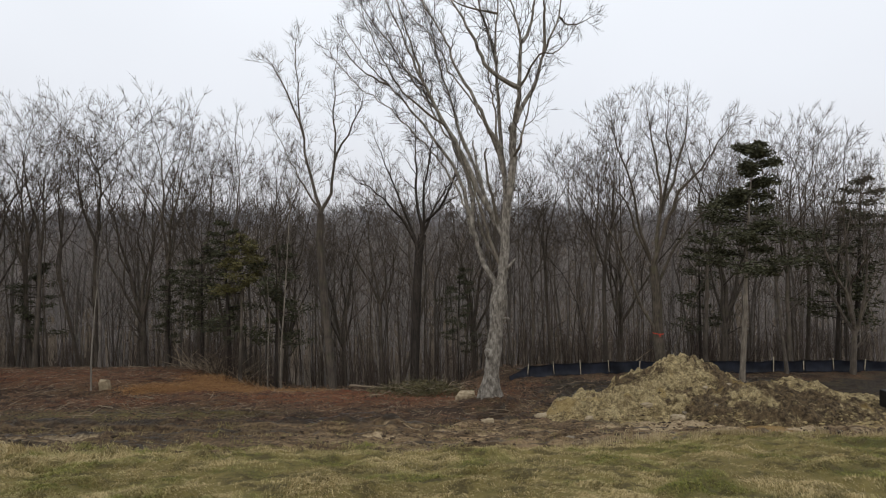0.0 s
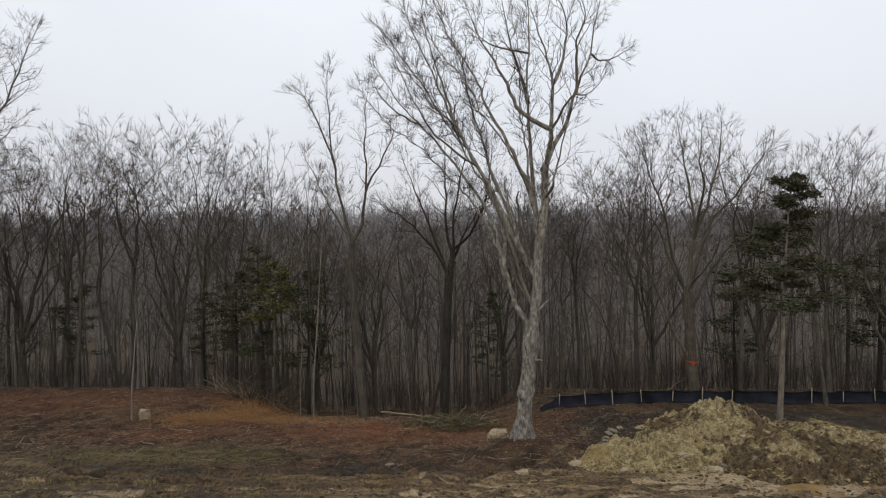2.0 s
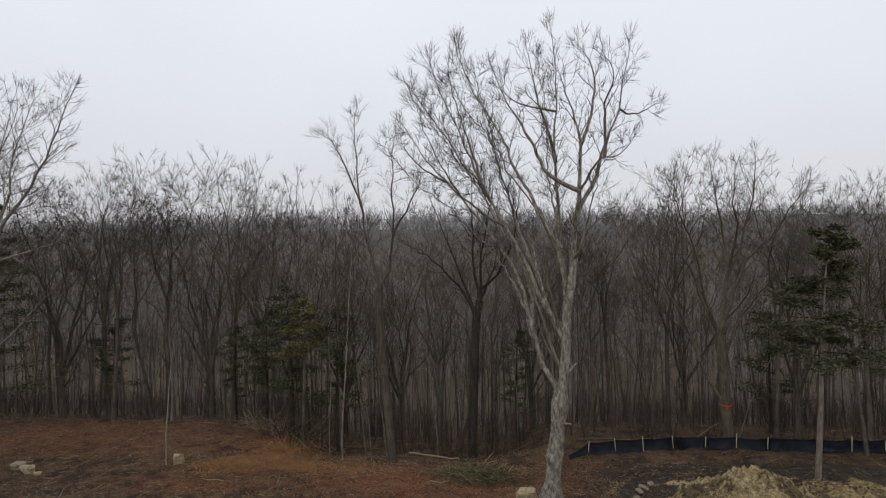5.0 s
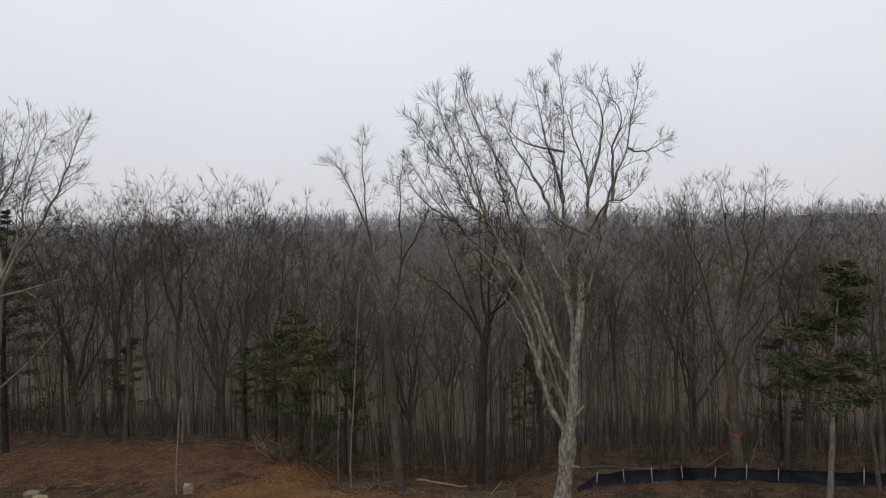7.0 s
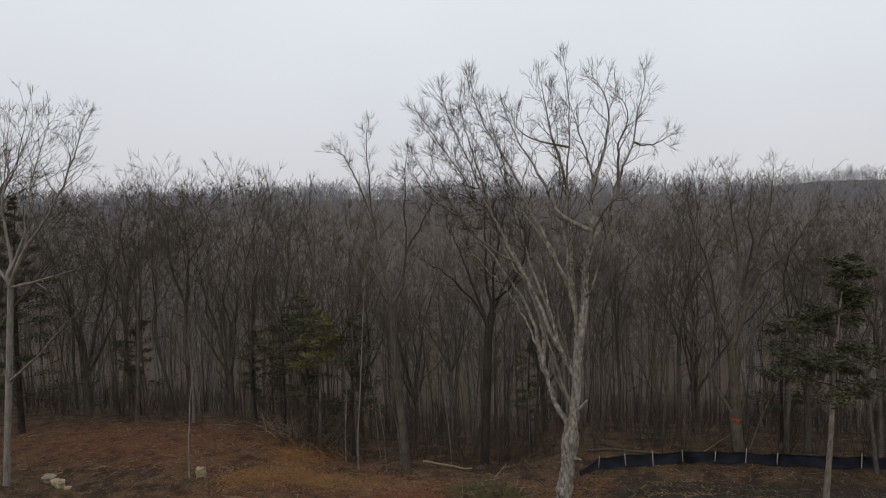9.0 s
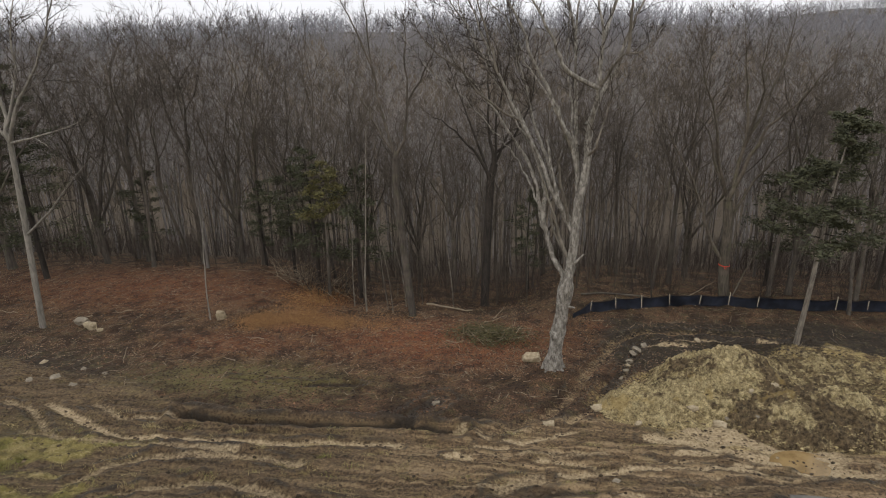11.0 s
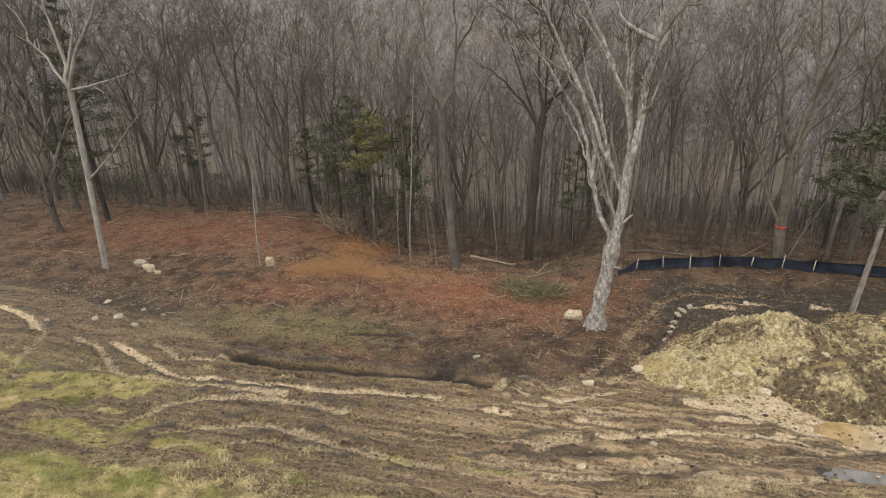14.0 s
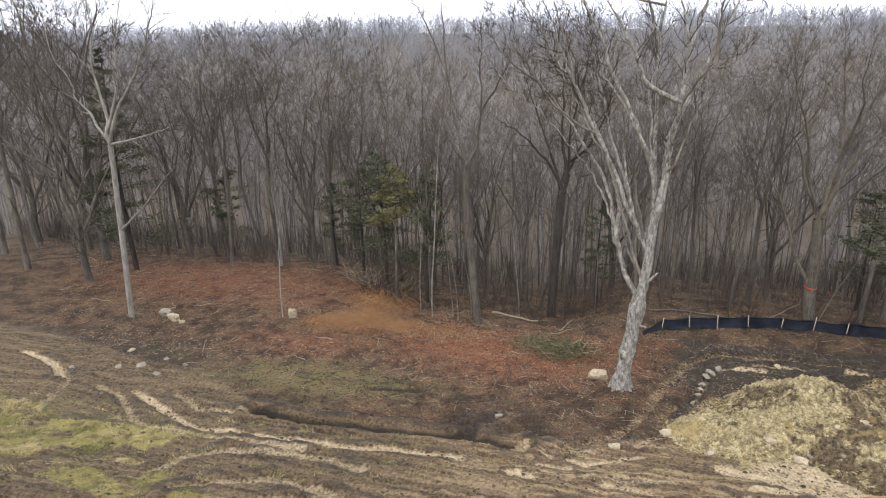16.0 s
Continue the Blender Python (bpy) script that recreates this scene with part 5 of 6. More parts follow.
def wood_of(name, label, models, places, turns, sizes, material):
    verts, quads, base = [], [], 0
    which = np.arange(len(places)) % len(models)
    for k, (V, Q) in enumerate(models):
        m = which == k
        v, q = spread(V, Q, places[m], turns[m], sizes[m])
        verts.append(v)
        quads.append(q + base)
        base += len(v)
    ob = new(name, mesh_from(name, np.concatenate(verts), np.concatenate(quads), material=material, smooth=True))
    return tagged(ob, label, "woods", kind="stuff")


SIDES = (5, 3, 3, 3, 3, 3)
r = np.random.RandomState(8)
count = 400
py = r.uniform(52, 130, count)
px = r.uniform(-1.35, 0.85, count) * py
places = np.stack([px, py, lie(px, py)], -1)
models = [thicket(60 + k, 16.5 + k % 3, 0.12, (7, 4, 2.4), (5, 3, 3, 2), wide=0.014) for k in range(8)]
wood_of("woods", "deep stand of bare brown trees on the falling slope, paled by painted haze", models, places, r.uniform(0, 6.28, count), r.uniform(0.85, 1.15, count), WOODS_MID_HAZE)
SIDES = (3, 3, 3, 3, 3, 3)
models = [thicket(80 + k, 15.5 + k % 3, 0.13, (10, 2.0), (3, 2, 2), wide=0.15, low=0.06, spray=42) for k in range(8)]
for k, material in enumerate(WOODS_FAR_HAZE):
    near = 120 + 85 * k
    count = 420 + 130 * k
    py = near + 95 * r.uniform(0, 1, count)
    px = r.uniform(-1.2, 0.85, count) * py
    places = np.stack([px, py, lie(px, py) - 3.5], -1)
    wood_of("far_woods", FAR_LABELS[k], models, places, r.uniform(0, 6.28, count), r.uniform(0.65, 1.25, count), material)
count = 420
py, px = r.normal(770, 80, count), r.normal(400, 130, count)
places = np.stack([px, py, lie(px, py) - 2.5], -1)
wood_of("hill_woods", "woods on a distant hill, blue-grey haze painted in", models, places, r.uniform(0, 6.28, count), r.uniform(0.8, 1.2, count), WOODS_HILL_HAZE)
# brushwood under the trees
def shrub(seed):
    w = Wood(seed)
    s = spec(points=(4, 2, 2), kids=(4, 2), begin=(0.3, 0.2), angle=(30, 36), ratio=(0.5, 0.5), bend=(0.12, 0.15, 0.2), lift=(0.05, 0.05, 0.05), thick=(0.01, 0.01), thin=0.006)
    for k in range(5):
        a = w.rng.random() * 6.283
        w.grow((0.25 * math.cos(a), 0.25 * math.sin(a), -0.1), (0.35 * math.cos(a), 0.35 * math.sin(a), 1), 1.2 + 1.6 * w.rng.random(), 0.014, 0, s)
    return arrays(w.mesh("shrub", range(6), None))


count = 900
py = 37.0 + 26 * r.power(0.8, count)
px = r.uniform(-1.25, 0.72, count) * py
keep = ~((px > 2) & (px < 24) & (py < 37.5)) & ~((px < -16) & (py < 42))
px, py = px[keep], py[keep]
places = np.stack([px, py, lie(px, py)], -1)
wood_of("brushwood", "tangle of thin bare brush under the trees", [shrub(100 + k) for k in range(6)], places, r.uniform(0, 6.28, len(px)), r.uniform(0.6, 1.5, len(px)), BRUSH)

# straight young stems crowding under the trees
count = 460
py = 38.5 + 26 * r.power(1.1, count)
px = r.uniform(-1.25, 0.72, count) * py
keep = ~((px < -16) & (py < 43))
px, py = px[keep], py[keep]
places = np.stack([px, py, lie(px, py)], -1)
models = [thicket(120 + k, 8.5 + 0.9 * (k % 4), 0.052 + 0.006 * (k % 3), (6, 3), (6, 3, 2), wide=0.007, low=0.5, spray=30) for k in range(8)]
wood_of("young_trees", "crowd of thin straight bare stems under the taller trees", models, places, r.uniform(0, 6.28, len(px)), r.uniform(0.6, 1.25, len(px)), TWIG)
SIDES = (10, 7, 5, 3, 3, 3)

# ---- spoil heaps ----
def heap_main(x, y):
    d = np.hypot((x - 9.75) / 1.05, (y - 24.3) / 0.95)
    h = 2.1 * np.clip(1 - (d / 3.5) ** 1.35, 0, 1)
    h = np.maximum(h, 0.66 * (1 - step(np.hypot((x - 6.1) / 1.3, y - 21.9), 0.6, 2.0)))
    h = np.maximum(h, 1.0 * (1 - step(np.hypot((x - 8.0) / 1.25, y - 22.8), 0.5, 2.3)))
    return h


def heap_second(x, y):
    d = line_distance(x, y, [(11.0, 21.8), (12.2, 22.1), (13.3, 22.2)])
    h = 1.2 * np.clip(1 - d / 2.7, 0, 1) ** 0.85
    h = np.maximum(h, 0.36 * (1 - step(np.hypot((x - 14.5) / 1.2, y - 22.3), 0.4, 2.0)))
    h = np.maximum(h, 0.6 * (1 - step(np.hypot((x - 12.6) / 1.5, y - 20.5), 0.4, 1.5)))
    return np.maximum(h, 0.45 * (1 - step(np.hypot((x - 10.6) / 1.2, y - 20.7), 0.3, 1.3)))


def heap_third(x, y):
    h = 0.34 * (1 - step(np.hypot((x - 14.6) / 1.4, (y - 26.8) / 1.1), 0.4, 2.2))
    return np.maximum(h, 0.25 * (1 - step(np.hypot((x - 17.4) / 1.5, (y - 26.4) / 1.2), 0.4, 2.3)))


def topsoil_third(x, y):
    return 0.5 - 0.3 * blob(x, y, 15.0, 27.0, 1.4, 1.0) - 0.35 * blob(x, y, 18.0, 26.0, 1.2, 1.0)


def topsoil_main(x, y):
    soil = 0.04 + 0.5 * blob(x, y, 7.6, 24.2, 1.5, 1.1) + 0.25 * blob(x, y, 5.6, 23.4, 1.6, 0.8) + 0.6 * blob(x, y, 11.3, 22.9, 1.3, 1.6)
    return soil + 0.25 * blob(x, y, 6.2, 21.4, 0.9, 0.8) + 0.3 * blob(x, y, 9.2, 21.9, 1.2, 0.4)


def topsoil_second(x, y):
    return 0.58 - 0.5 * blob(x, y, 13.6, 21.9, 1.0, 1.0) - 0.4 * blob(x, y, 10.9, 20.6, 0.9, 0.7) + 0.3 * blob(x, y, 12.4, 20.9, 0.8, 0.5)


def heap(name, label, height, box, seed, topsoil):
    """A heap of dug soil: lumpy, with clods, its foot sunk in the ground."""
    x0, x1, y0, y1 = box
    xs, ys = np.arange(x0, x1, 0.06), np.arange(y0, y1, 0.06)
    x, y = np.meshgrid(xs, ys)
    h = height(x + 0.25 * fbm(x * 0.9, y * 0.9, 3, seed), y + 0.25 * fbm(x * 0.9 + 9, y * 0.9, 3, seed + 3))
    on = step(h, 0.0, 0.35)
    z = h + on * (0.24 * fbm(x * 1.1, y * 1.1, 4, seed + 5) + 0.30 * np.abs(fbm(x * 2.6, y * 2.6, 4, seed + 9)) + 0.13 * np.abs(fbm(x * 5.5, y * 5.5, 2, seed + 13)) + 0.08 * fbm(x * 8.0, y * 8.0, 1, seed + 17)) - 0.10 * (1 - on)
    z = lie(x, y) + z
    nx = len(xs)
    jj, ii = np.meshgrid(np.arange(len(ys) - 1), np.arange(nx - 1), indexing="ij")
    k = (jj * nx + ii)[h[:-1, :-1] > 0.0]
    me = mesh_from(name, np.stack([x, y, z], -1).reshape(-1, 3), np.stack([k, k + 1, k + nx + 1, k + nx], -1), material=CLAY, smooth=True)
    layer = me.attributes.new("topsoil", "FLOAT_COLOR", "POINT")
    layer.data.foreach_set("color", np.repeat(np.clip(topsoil(x, y), 0, 1).reshape(-1, 1), 4, 1).astype(np.float32).ravel())
    return tagged(new(name, me), label, "soil heap", "heaps of dug soil")


heap("dirt_mound", "tall heap of yellow clay soil dug from the ground", heap_main, (2.9, 13.6, 19.2, 28.0), 3, topsoil_main)
heap("dirt_mound", "long low heap of mixed brown and yellow soil", heap_second, (7.8, 18.4, 17.4, 26.4), 19, topsoil_second)
heap("dirt_mound", "low spread bank of crumbled clay and topsoil", heap_third, (10.5, 21.5, 23.4, 30.0), 27, topsoil_third)


def surface(x, y):
    """Top of ground and heaps."""
    return np.maximum(ground_z(x, y), lie(x, y) + np.maximum(np.maximum(heap_main(x, y), heap_second(x, y)), heap_third(x, y)) * 0.97)


# ---- stones ----
def rock(name, label, x, y, size, seed, material, turn=0.0, sink=0.25, square=0.55, group=""):
    """A weathered boulder: squared, chipped and uneven."""
    bm = bmesh.new()
    bmesh.ops.create_icosphere(bm, subdivisions=3, radius=1.0)
    for v in bm.verts:
        n = v.co.normalized()
        p = Vector([math.copysign(abs(c) ** square, c) for c in n])
        p /= max(1e-6, p.length) ** 0.35
        q = p * (1 + 0.42 * noise.noise(n * 1.5 + Vector((seed * 3.1, 0, 0))) + 0.20 * noise.noise(n * 3.7 + Vector((0, seed, 0))))
        v.co = Vector((q.x * size[0] / 2, q.y * size[1] / 2, q.z * size[2] / 2))
    ob = new(name, mesh_bm(name, bm, material))
    ob.matrix_basis = pose(x, y, float(surface(x, y)) + size[2] * (0.5 - sink), 4, -5, turn)
    return tagged(ob, label, "stone", group)


rock("stone_block", "pale squared stone beside a sapling", -17.87, 30.89, (0.5, 0.42, 0.66), 3, STONE, 12, 0.12, 0.42)
rock("boulder", "tan squared boulder at the foot of the big tree", 1.11, 26.6, (0.86, 0.55, 0.52), 5, STONE, -8, 0.18, 0.42)
rock("boulder", "pale boulder in the leaf litter", -24.95, 28.62, (0.95, 0.5, 0.5), 7, STONE, -24, 0.2)
rock("boulder", "brown mossy boulder in the leaf litter", -26.09, 29.3, (1.0, 0.6, 0.45), 8, STONE_GREY, -20, 0.25)
for x, y, long, turn in ((7.45, 21.35, 0.42, 15), (8.35, 20.75, 0.55, -35), (1.7, 19.95, 0.50, 8), (5.2, 20.35, 0.34, 40), (9.9, 22.2, 0.30, 60)):
    rock("stone", "whitish flat stone lying in the dug soil", x, y, (long, long * 0.6, 0.2), int(10 * x), STONE, turn, 0.3, 0.45, "flat stones in the dug soil")
rock("stone", "small pale broken stone", -24.01, 28.17, (0.32, 0.25, 0.22), 9, STONE, 40, 0.2)
ROCKS = [
    (3.8, 21.72, 0.45), (6.73, 28.91, 0.52), (6.4, 28.42, 0.37), (6.06, 27.43, 0.32), (5.89, 26.86, 0.28), (7.17, 29.53, 0.37), (5.7, 26.23, 0.24), (5.32, 25.25, 0.24),
    (10.18, 30.44, 0.39), (7.62, 21.82, 0.39), (8.75, 21.23, 0.45), (9.12, 21.04, 0.28), (11.07, 22.84, 0.35), (-21.48, 21.85, 0.54), (-19.98, 21.14, 0.37), (-22.45, 21.37, 0.45),
    (-23.71, 23.64, 0.37), (-20.98, 23.05, 0.28), (-19.4, 22.52, 0.26), (3.78, 16.04, 0.32), (1.39, 14.44, 0.24), (-3.03, 21.45, 0.28), (-24.53, 20.67, 0.32), (9.72, 20.75, 0.24),
]
rr = random.Random(2)
for k, (x, y, s) in enumerate(ROCKS):
    rock("stone", "muddy pale stone lying in the churned soil", x, y, (s * 1.15, s * rr.uniform(0.55, 0.9), s * rr.uniform(0.22, 0.4)), 20 + k, STONE_GREY if k % 4 else STONE, rr.uniform(0, 180), 0.6, 0.45, "stones in the churned soil")

# ---- silt fence ----
FENCE = [(3.64, 33.14), (4.81, 34.15), (6.4, 34.8), (8.05, 35.25), (9.88, 35.85), (11.79, 36.1), (13.55, 36.15), (15.2, 35.95), (17.9, 35.85), (19.75, 35.95), (21.6, 36.05), (23.4, 36.1), (25.2, 36.0), (27.0, 35.8), (28.8, 35.4)]
fence = tagged(new("silt_fence"), "low black fabric silt fence on pale wooden stakes", "fence")


def bar(name, size, material, parent, m, bevel=0.006):
    bm = bmesh.new()
    bmesh.ops.create_cube(bm, size=1.0)
    bmesh.ops.scale(bm, vec=size, verts=bm.verts)
    bmesh.ops.bevel(bm, geom=bm.edges[:], offset=bevel, segments=1, affect="EDGES")
    ob = child(name, mesh_bm(name, bm, material), parent)
    ob.matrix_basis = m
    return ob


fr = random.Random(9)
for k, (x, y) in enumerate(FENCE):
    z = float(ground_z(x, y))
    h = 0.95 + fr.uniform(-0.06, 0.1)
    if k:
        bar("stake", (0.045, 0.045, h), STAKE, fence, pose(x, y - 0.035, z + h / 2 - 0.15, fr.uniform(-5, 3), fr.uniform(-6, 6), fr.uniform(-20, 20)))
for k, ((ax, ay), (bx, by)) in enumerate(zip(FENCE[:-1], FENCE[1:])):
    bm = bmesh.new()
    nu, nv = 14, 7
    side = Vector((by - ay, ax - bx, 0)).normalized()
    rows = []
    sag = fr.uniform(0.03, 0.10)
    for j in range(nv):
        row = []
        for i in range(nu):
            u, v = i / (nu - 1), j / (nv - 1)
            x, y = ax + (bx - ax) * u, ay + (by - ay) * u
            top = (0.76 if k else 0.30 + 0.46 * u) - sag * 4 * u * (1 - u)
            wave = 0.05 * noise.noise(Vector((x * 1.6, v * 1.3, k))) + 0.03 * noise.noise(Vector((x * 5, v * 3 + u * 2, k)))
            belly = 0.07 * math.sin(math.pi * u) * v * (1 - 0.4 * v) + 0.10 * (1 - v) ** 3
            p = Vector((x, y, float(lie(x, y)) - 0.03 + v * top)) + side * (wave * min(1, 6 * u * (1 - u) + 0.1) + belly)
            row.append(bm.verts.new(p))
        rows.append(row)
    for j in range(nv - 1):
        for i in range(nu - 1):
            bm.faces.new((rows[j][i], rows[j][i + 1], rows[j + 1][i + 1], rows[j + 1][i]))
    bmesh.ops.solidify(bm, geom=bm.faces[:], thickness=0.006)
    child("fabric_panel", mesh_bm("fabric_panel", bm, SILT, True), fence)

# ---- fallen wood ----
def stick_thing(name, label, points, r0, r1, seed, twigs=4, material=DEADWOOD):
    w = Wood(seed)
    w.bough(points, r0, r1, spec(kids=(0, twigs, 2, 0), ratio=(0.3, 0.22, 0.4, 0.4), points=(8, 6, 4, 3)), 0.4, 1, 0.03)
    return tagged(new(name, w.mesh(name, range(6), material)), label, "fallen branch", "fallen branches")


def on_ground(x, y, up=0.05):
    return (x, y, float(lie(x, y)) + up)


stick_thing("fallen_log", "pale barkless fallen pole lying at the wood's edge", [on_ground(-5.98, 36.91, 0.35), on_ground(-4.41, 36.51, 0.25), on_ground(-2.74, 35.85, 0.12)], 0.075, 0.04, 1, 0)
stick_thing("fallen_branch", "pale broken branch propped in the litter", [on_ground(-1.24, 34.03), on_ground(-0.9, 34.16, 0.4), on_ground(-0.44, 34.39, 0.8)], 0.04, 0.015, 2, 3)
stick_thing("fallen_branch", "dead branch leaning by the fence", [on_ground(11.08, 37.25), on_ground(12.08, 37.37, 0.7), on_ground(12.96, 37.4, 1.35)], 0.03, 0.012, 3, 3)
stick_thing("fallen_log", "grey fallen log behind the fence", [on_ground(4.51, 37.43, 0.1), on_ground(6.48, 37.76, 0.12), on_ground(8.82, 37.2, 0.1)], 0.07, 0.05, 4, 2, BARK_WOOD)
stick_thing("leaning_stem", "thin dead stem leaning against the broad tree", [on_ground(13.94, 37.09), (15.2, 37.4, 2.4), (16.6, 37.7, 5.0), (17.3, 37.8, 6.4)], 0.04, 0.012, 5, 4, BARK_WOOD)
stick_thing("leaning_stem", "bent dark sapling arching over the fence line", [on_ground(9.03, 37.06), (8.6, 37.3, 2.2), (7.8, 37.6, 4.6), (6.7, 37.9, 6.1)], 0.05, 0.015, 6, 5, BARK_DARK)
br = random.Random(12)
for k in range(26):
    x, y = br.uniform(-42, 2), br.uniform(24, 42)
    a, ln = br.uniform(0, 6.28), br.uniform(0.5, 1.7)
    stick_thing("fallen_branch", "broken branch lying in the leaf litter", [on_ground(x, y, 0.04), on_ground(x + 0.5 * ln * math.cos(a), y + 0.5 * ln * math.sin(a), 0.08), on_ground(x + ln * math.cos(a), y + ln * math.sin(a), br.uniform(0.03, 0.3))], 0.03, 0.012, 200 + k, 3)
dead = Wood(55)
for k in range(210):
    a, b = br.uniform(0, 6.28), br.uniform(0.1, 0.75)
    x, y = br.gauss(-15.0, 1.5), br.gauss(39.6, 0.9)
    ln = br.uniform(0.8, 2.5)
    z = float(lie(x, y)) + br.uniform(0, 0.35)
    tip = Vector((math.cos(a) * math.cos(b), math.sin(a) * math.cos(b), math.sin(b))) * ln
    dead.tube([(x, y, z), (x + tip.x * 0.5, y + tip.y * 0.5, z + tip.z * 0.6), (x + tip.x, y + tip.y, z + tip.z)], [0.022, 0.016, 0.006], 3)
tagged(new("brush_pile", dead.mesh("brush_pile", range(6), DEADWOOD)), "heap of cut grey branches at the wood's edge", "brush pile", kind="stuff")


# ---- cut conifer brush ----
def brush_heap(name, label, cx, cy, rx, ry, high, count, material, seed, size=(0.05, 0.15)):
    r = np.random.RandomState(seed)
    knots = 160
    kx, ky = cx + r.normal(0, 0.5, knots) * rx, cy + r.normal(0, 0.5, knots) * ry
    kh = high * np.exp(-(((kx - cx) / rx) ** 2) - ((ky - cy) / ry) ** 2) * r.uniform(0.3, 1.1, knots)
    pick = r.randint(0, knots, count)
    C = np.stack([kx[pick], ky[pick], lie(kx, ky)[pick] + kh[pick] * r.uniform(0, 1, count)], -1) + r.normal(0, 1, (count, 3)) * [0.38, 0.34, 0.06]
    C[:, 2] = np.maximum(C[:, 2], lie(C[:, 0], C[:, 1]) + 0.03)
    way = r.normal(0, 1, (count, 3)) * [1, 1, 0.35]
    way /= np.linalg.norm(way, axis=1, keepdims=True)
    side = np.cross(way, r.normal(0, 1, (count, 3)))
    side /= np.linalg.norm(side, axis=1, keepdims=True)
    ln = r.uniform(*size, (count, 1))
    wd = ln * 0.08
    V = np.stack([C - side * wd * 0.4, C + way * ln * 0.5 - side * wd, C + way * ln, C + way * ln * 0.5 + side * wd], 1).reshape(-1, 3)
    ob = new(name, mesh_from(name, V, np.arange(count * 4).reshape(-1, 4), material=material))
    return tagged(ob, label, "brush", kind="stuff")


brush_heap("dead_brush", "mat of orange dead conifer needles and chips", -15.3, 30.7, 1.7, 1.3, 0.35, 9000, DEAD_NEEDLE, 1)
brush_heap("dead_brush", "heap of orange dead conifer boughs", -13.2, 32.0, 1.5, 1.9, 0.5, 12000, DEAD_NEEDLE, 5)
brush_heap("dead_brush", "orange dead needles beside the wood's edge", -10.7, 30.9, 1.3, 1.0, 0.3, 6000, DEAD_NEEDLE, 6)
brush_heap("dead_brush", "long bank of orange dead conifer brush", -13.9, 36.3, 1.8, 3.2, 0.4, 9000, DEAD_NEEDLE, 4, (0.06, 0.2))
brush_heap("dead_brush", "rust-brown scatter of dead needles", -8.8, 31.6, 3.4, 2.2, 0.08, 6000, DEAD_NEEDLE, 3)
brush_heap("green_brush", "spread heap of cut dark green evergreen boughs", -1.0, 29.9, 1.9, 1.5, 0.75, 5000, NEEDLE_YELLOW, 2, (0.10, 0.28))
brush_heap("green_brush", "loose cut evergreen boughs beside the heap", -2.1, 30.6, 1.2, 1.0, 0.5, 1600, NEEDLE_YELLOW, 7, (0.10, 0.28))
boughs = Wood(57)
for k in range(60):
    a, ln = br.uniform(0, 6.28), br.uniform(0.6, 1.7)
    x, y = br.gauss(-1.2, 0.9), br.gauss(30.0, 0.7)
    z = float(lie(x, y)) + br.uniform(0.02, 0.3)
    boughs.tube([(x, y, z), (x + 0.5 * ln * math.cos(a), y + 0.5 * ln * math.sin(a), z + 0.15), (x + ln * math.cos(a), y + ln * math.sin(a), z + br.uniform(0.05, 0.5))], [0.018, 0.013, 0.005], 3)
tagged(new("cut_boughs", boughs.mesh("cut_boughs", range(6), DEADWOOD)), "bare cut stems poking out of the green brush", "brush", kind="stuff")

# ---- leaves, sticks, clods and grass ----
r = np.random.RandomState(21)


def scatter_leaves(count, x, y, low, high, material, name, label):
    a = r.uniform(0, 6.28, count)
    s = r.uniform(low, high, count)
    z = ground_z(x, y) + 0.012
    dx, dy = np.cos(a) * s, np.sin(a) * s
    curl = r.uniform(0.0, 0.55, count) * s
    tip = r.uniform(0.0, 0.35, count) * s
    V = np.stack([np.stack([x - dx, y - dy, z + tip], -1), np.stack([x + dy * 0.6, y - dx * 0.6, z + curl], -1), np.stack([x + dx, y + dy, z + tip * 0.5], -1), np.stack([x - dy * 0.6, y + dx * 0.6, z + curl * 0.6], -1)], 1)
    ob = new(name, mesh_from(name, V.reshape(-1, 3), np.arange(count * 4).reshape(-1, 4), material=material))
    return tagged(ob, label, "leaves", kind="stuff")


count = 120000
y = 18.5 + 28 * r.power(1.1, count)
x = r.uniform(-1.35, 0.7, count) * y
keep = zones(x, y)["litter"] * (1 - 0.8 * zones(x, y)["black"]) > r.uniform(0, 1, count)
scatter_leaves(int(keep.sum()), x[keep], y[keep], 0.03, 0.07, LEAF, "leaf_litter", "fallen brown leaves covering the slope")

count = 60000
y = 24.0 + 22 * r.power(1.0, count)
x = r.uniform(-1.4, 0.35, count) * y
keep = zones(x, y)["litter"] * (0.12 + (0.35 + 0.65 * step(y, 28, 34) * step(-x, 10, 16)) * step(fbm(x * 0.5, y * 0.5, 3, 97), -0.2, 0.4)) * (1 - zones(x, y)["moss"]) > r.uniform(0, 1.1, count)
scatter_leaves(int(keep.sum()), x[keep], y[keep], 0.025, 0.065, CHIP, "wood_chips", "pale wood chips and splinters strewn over the cleared slope")

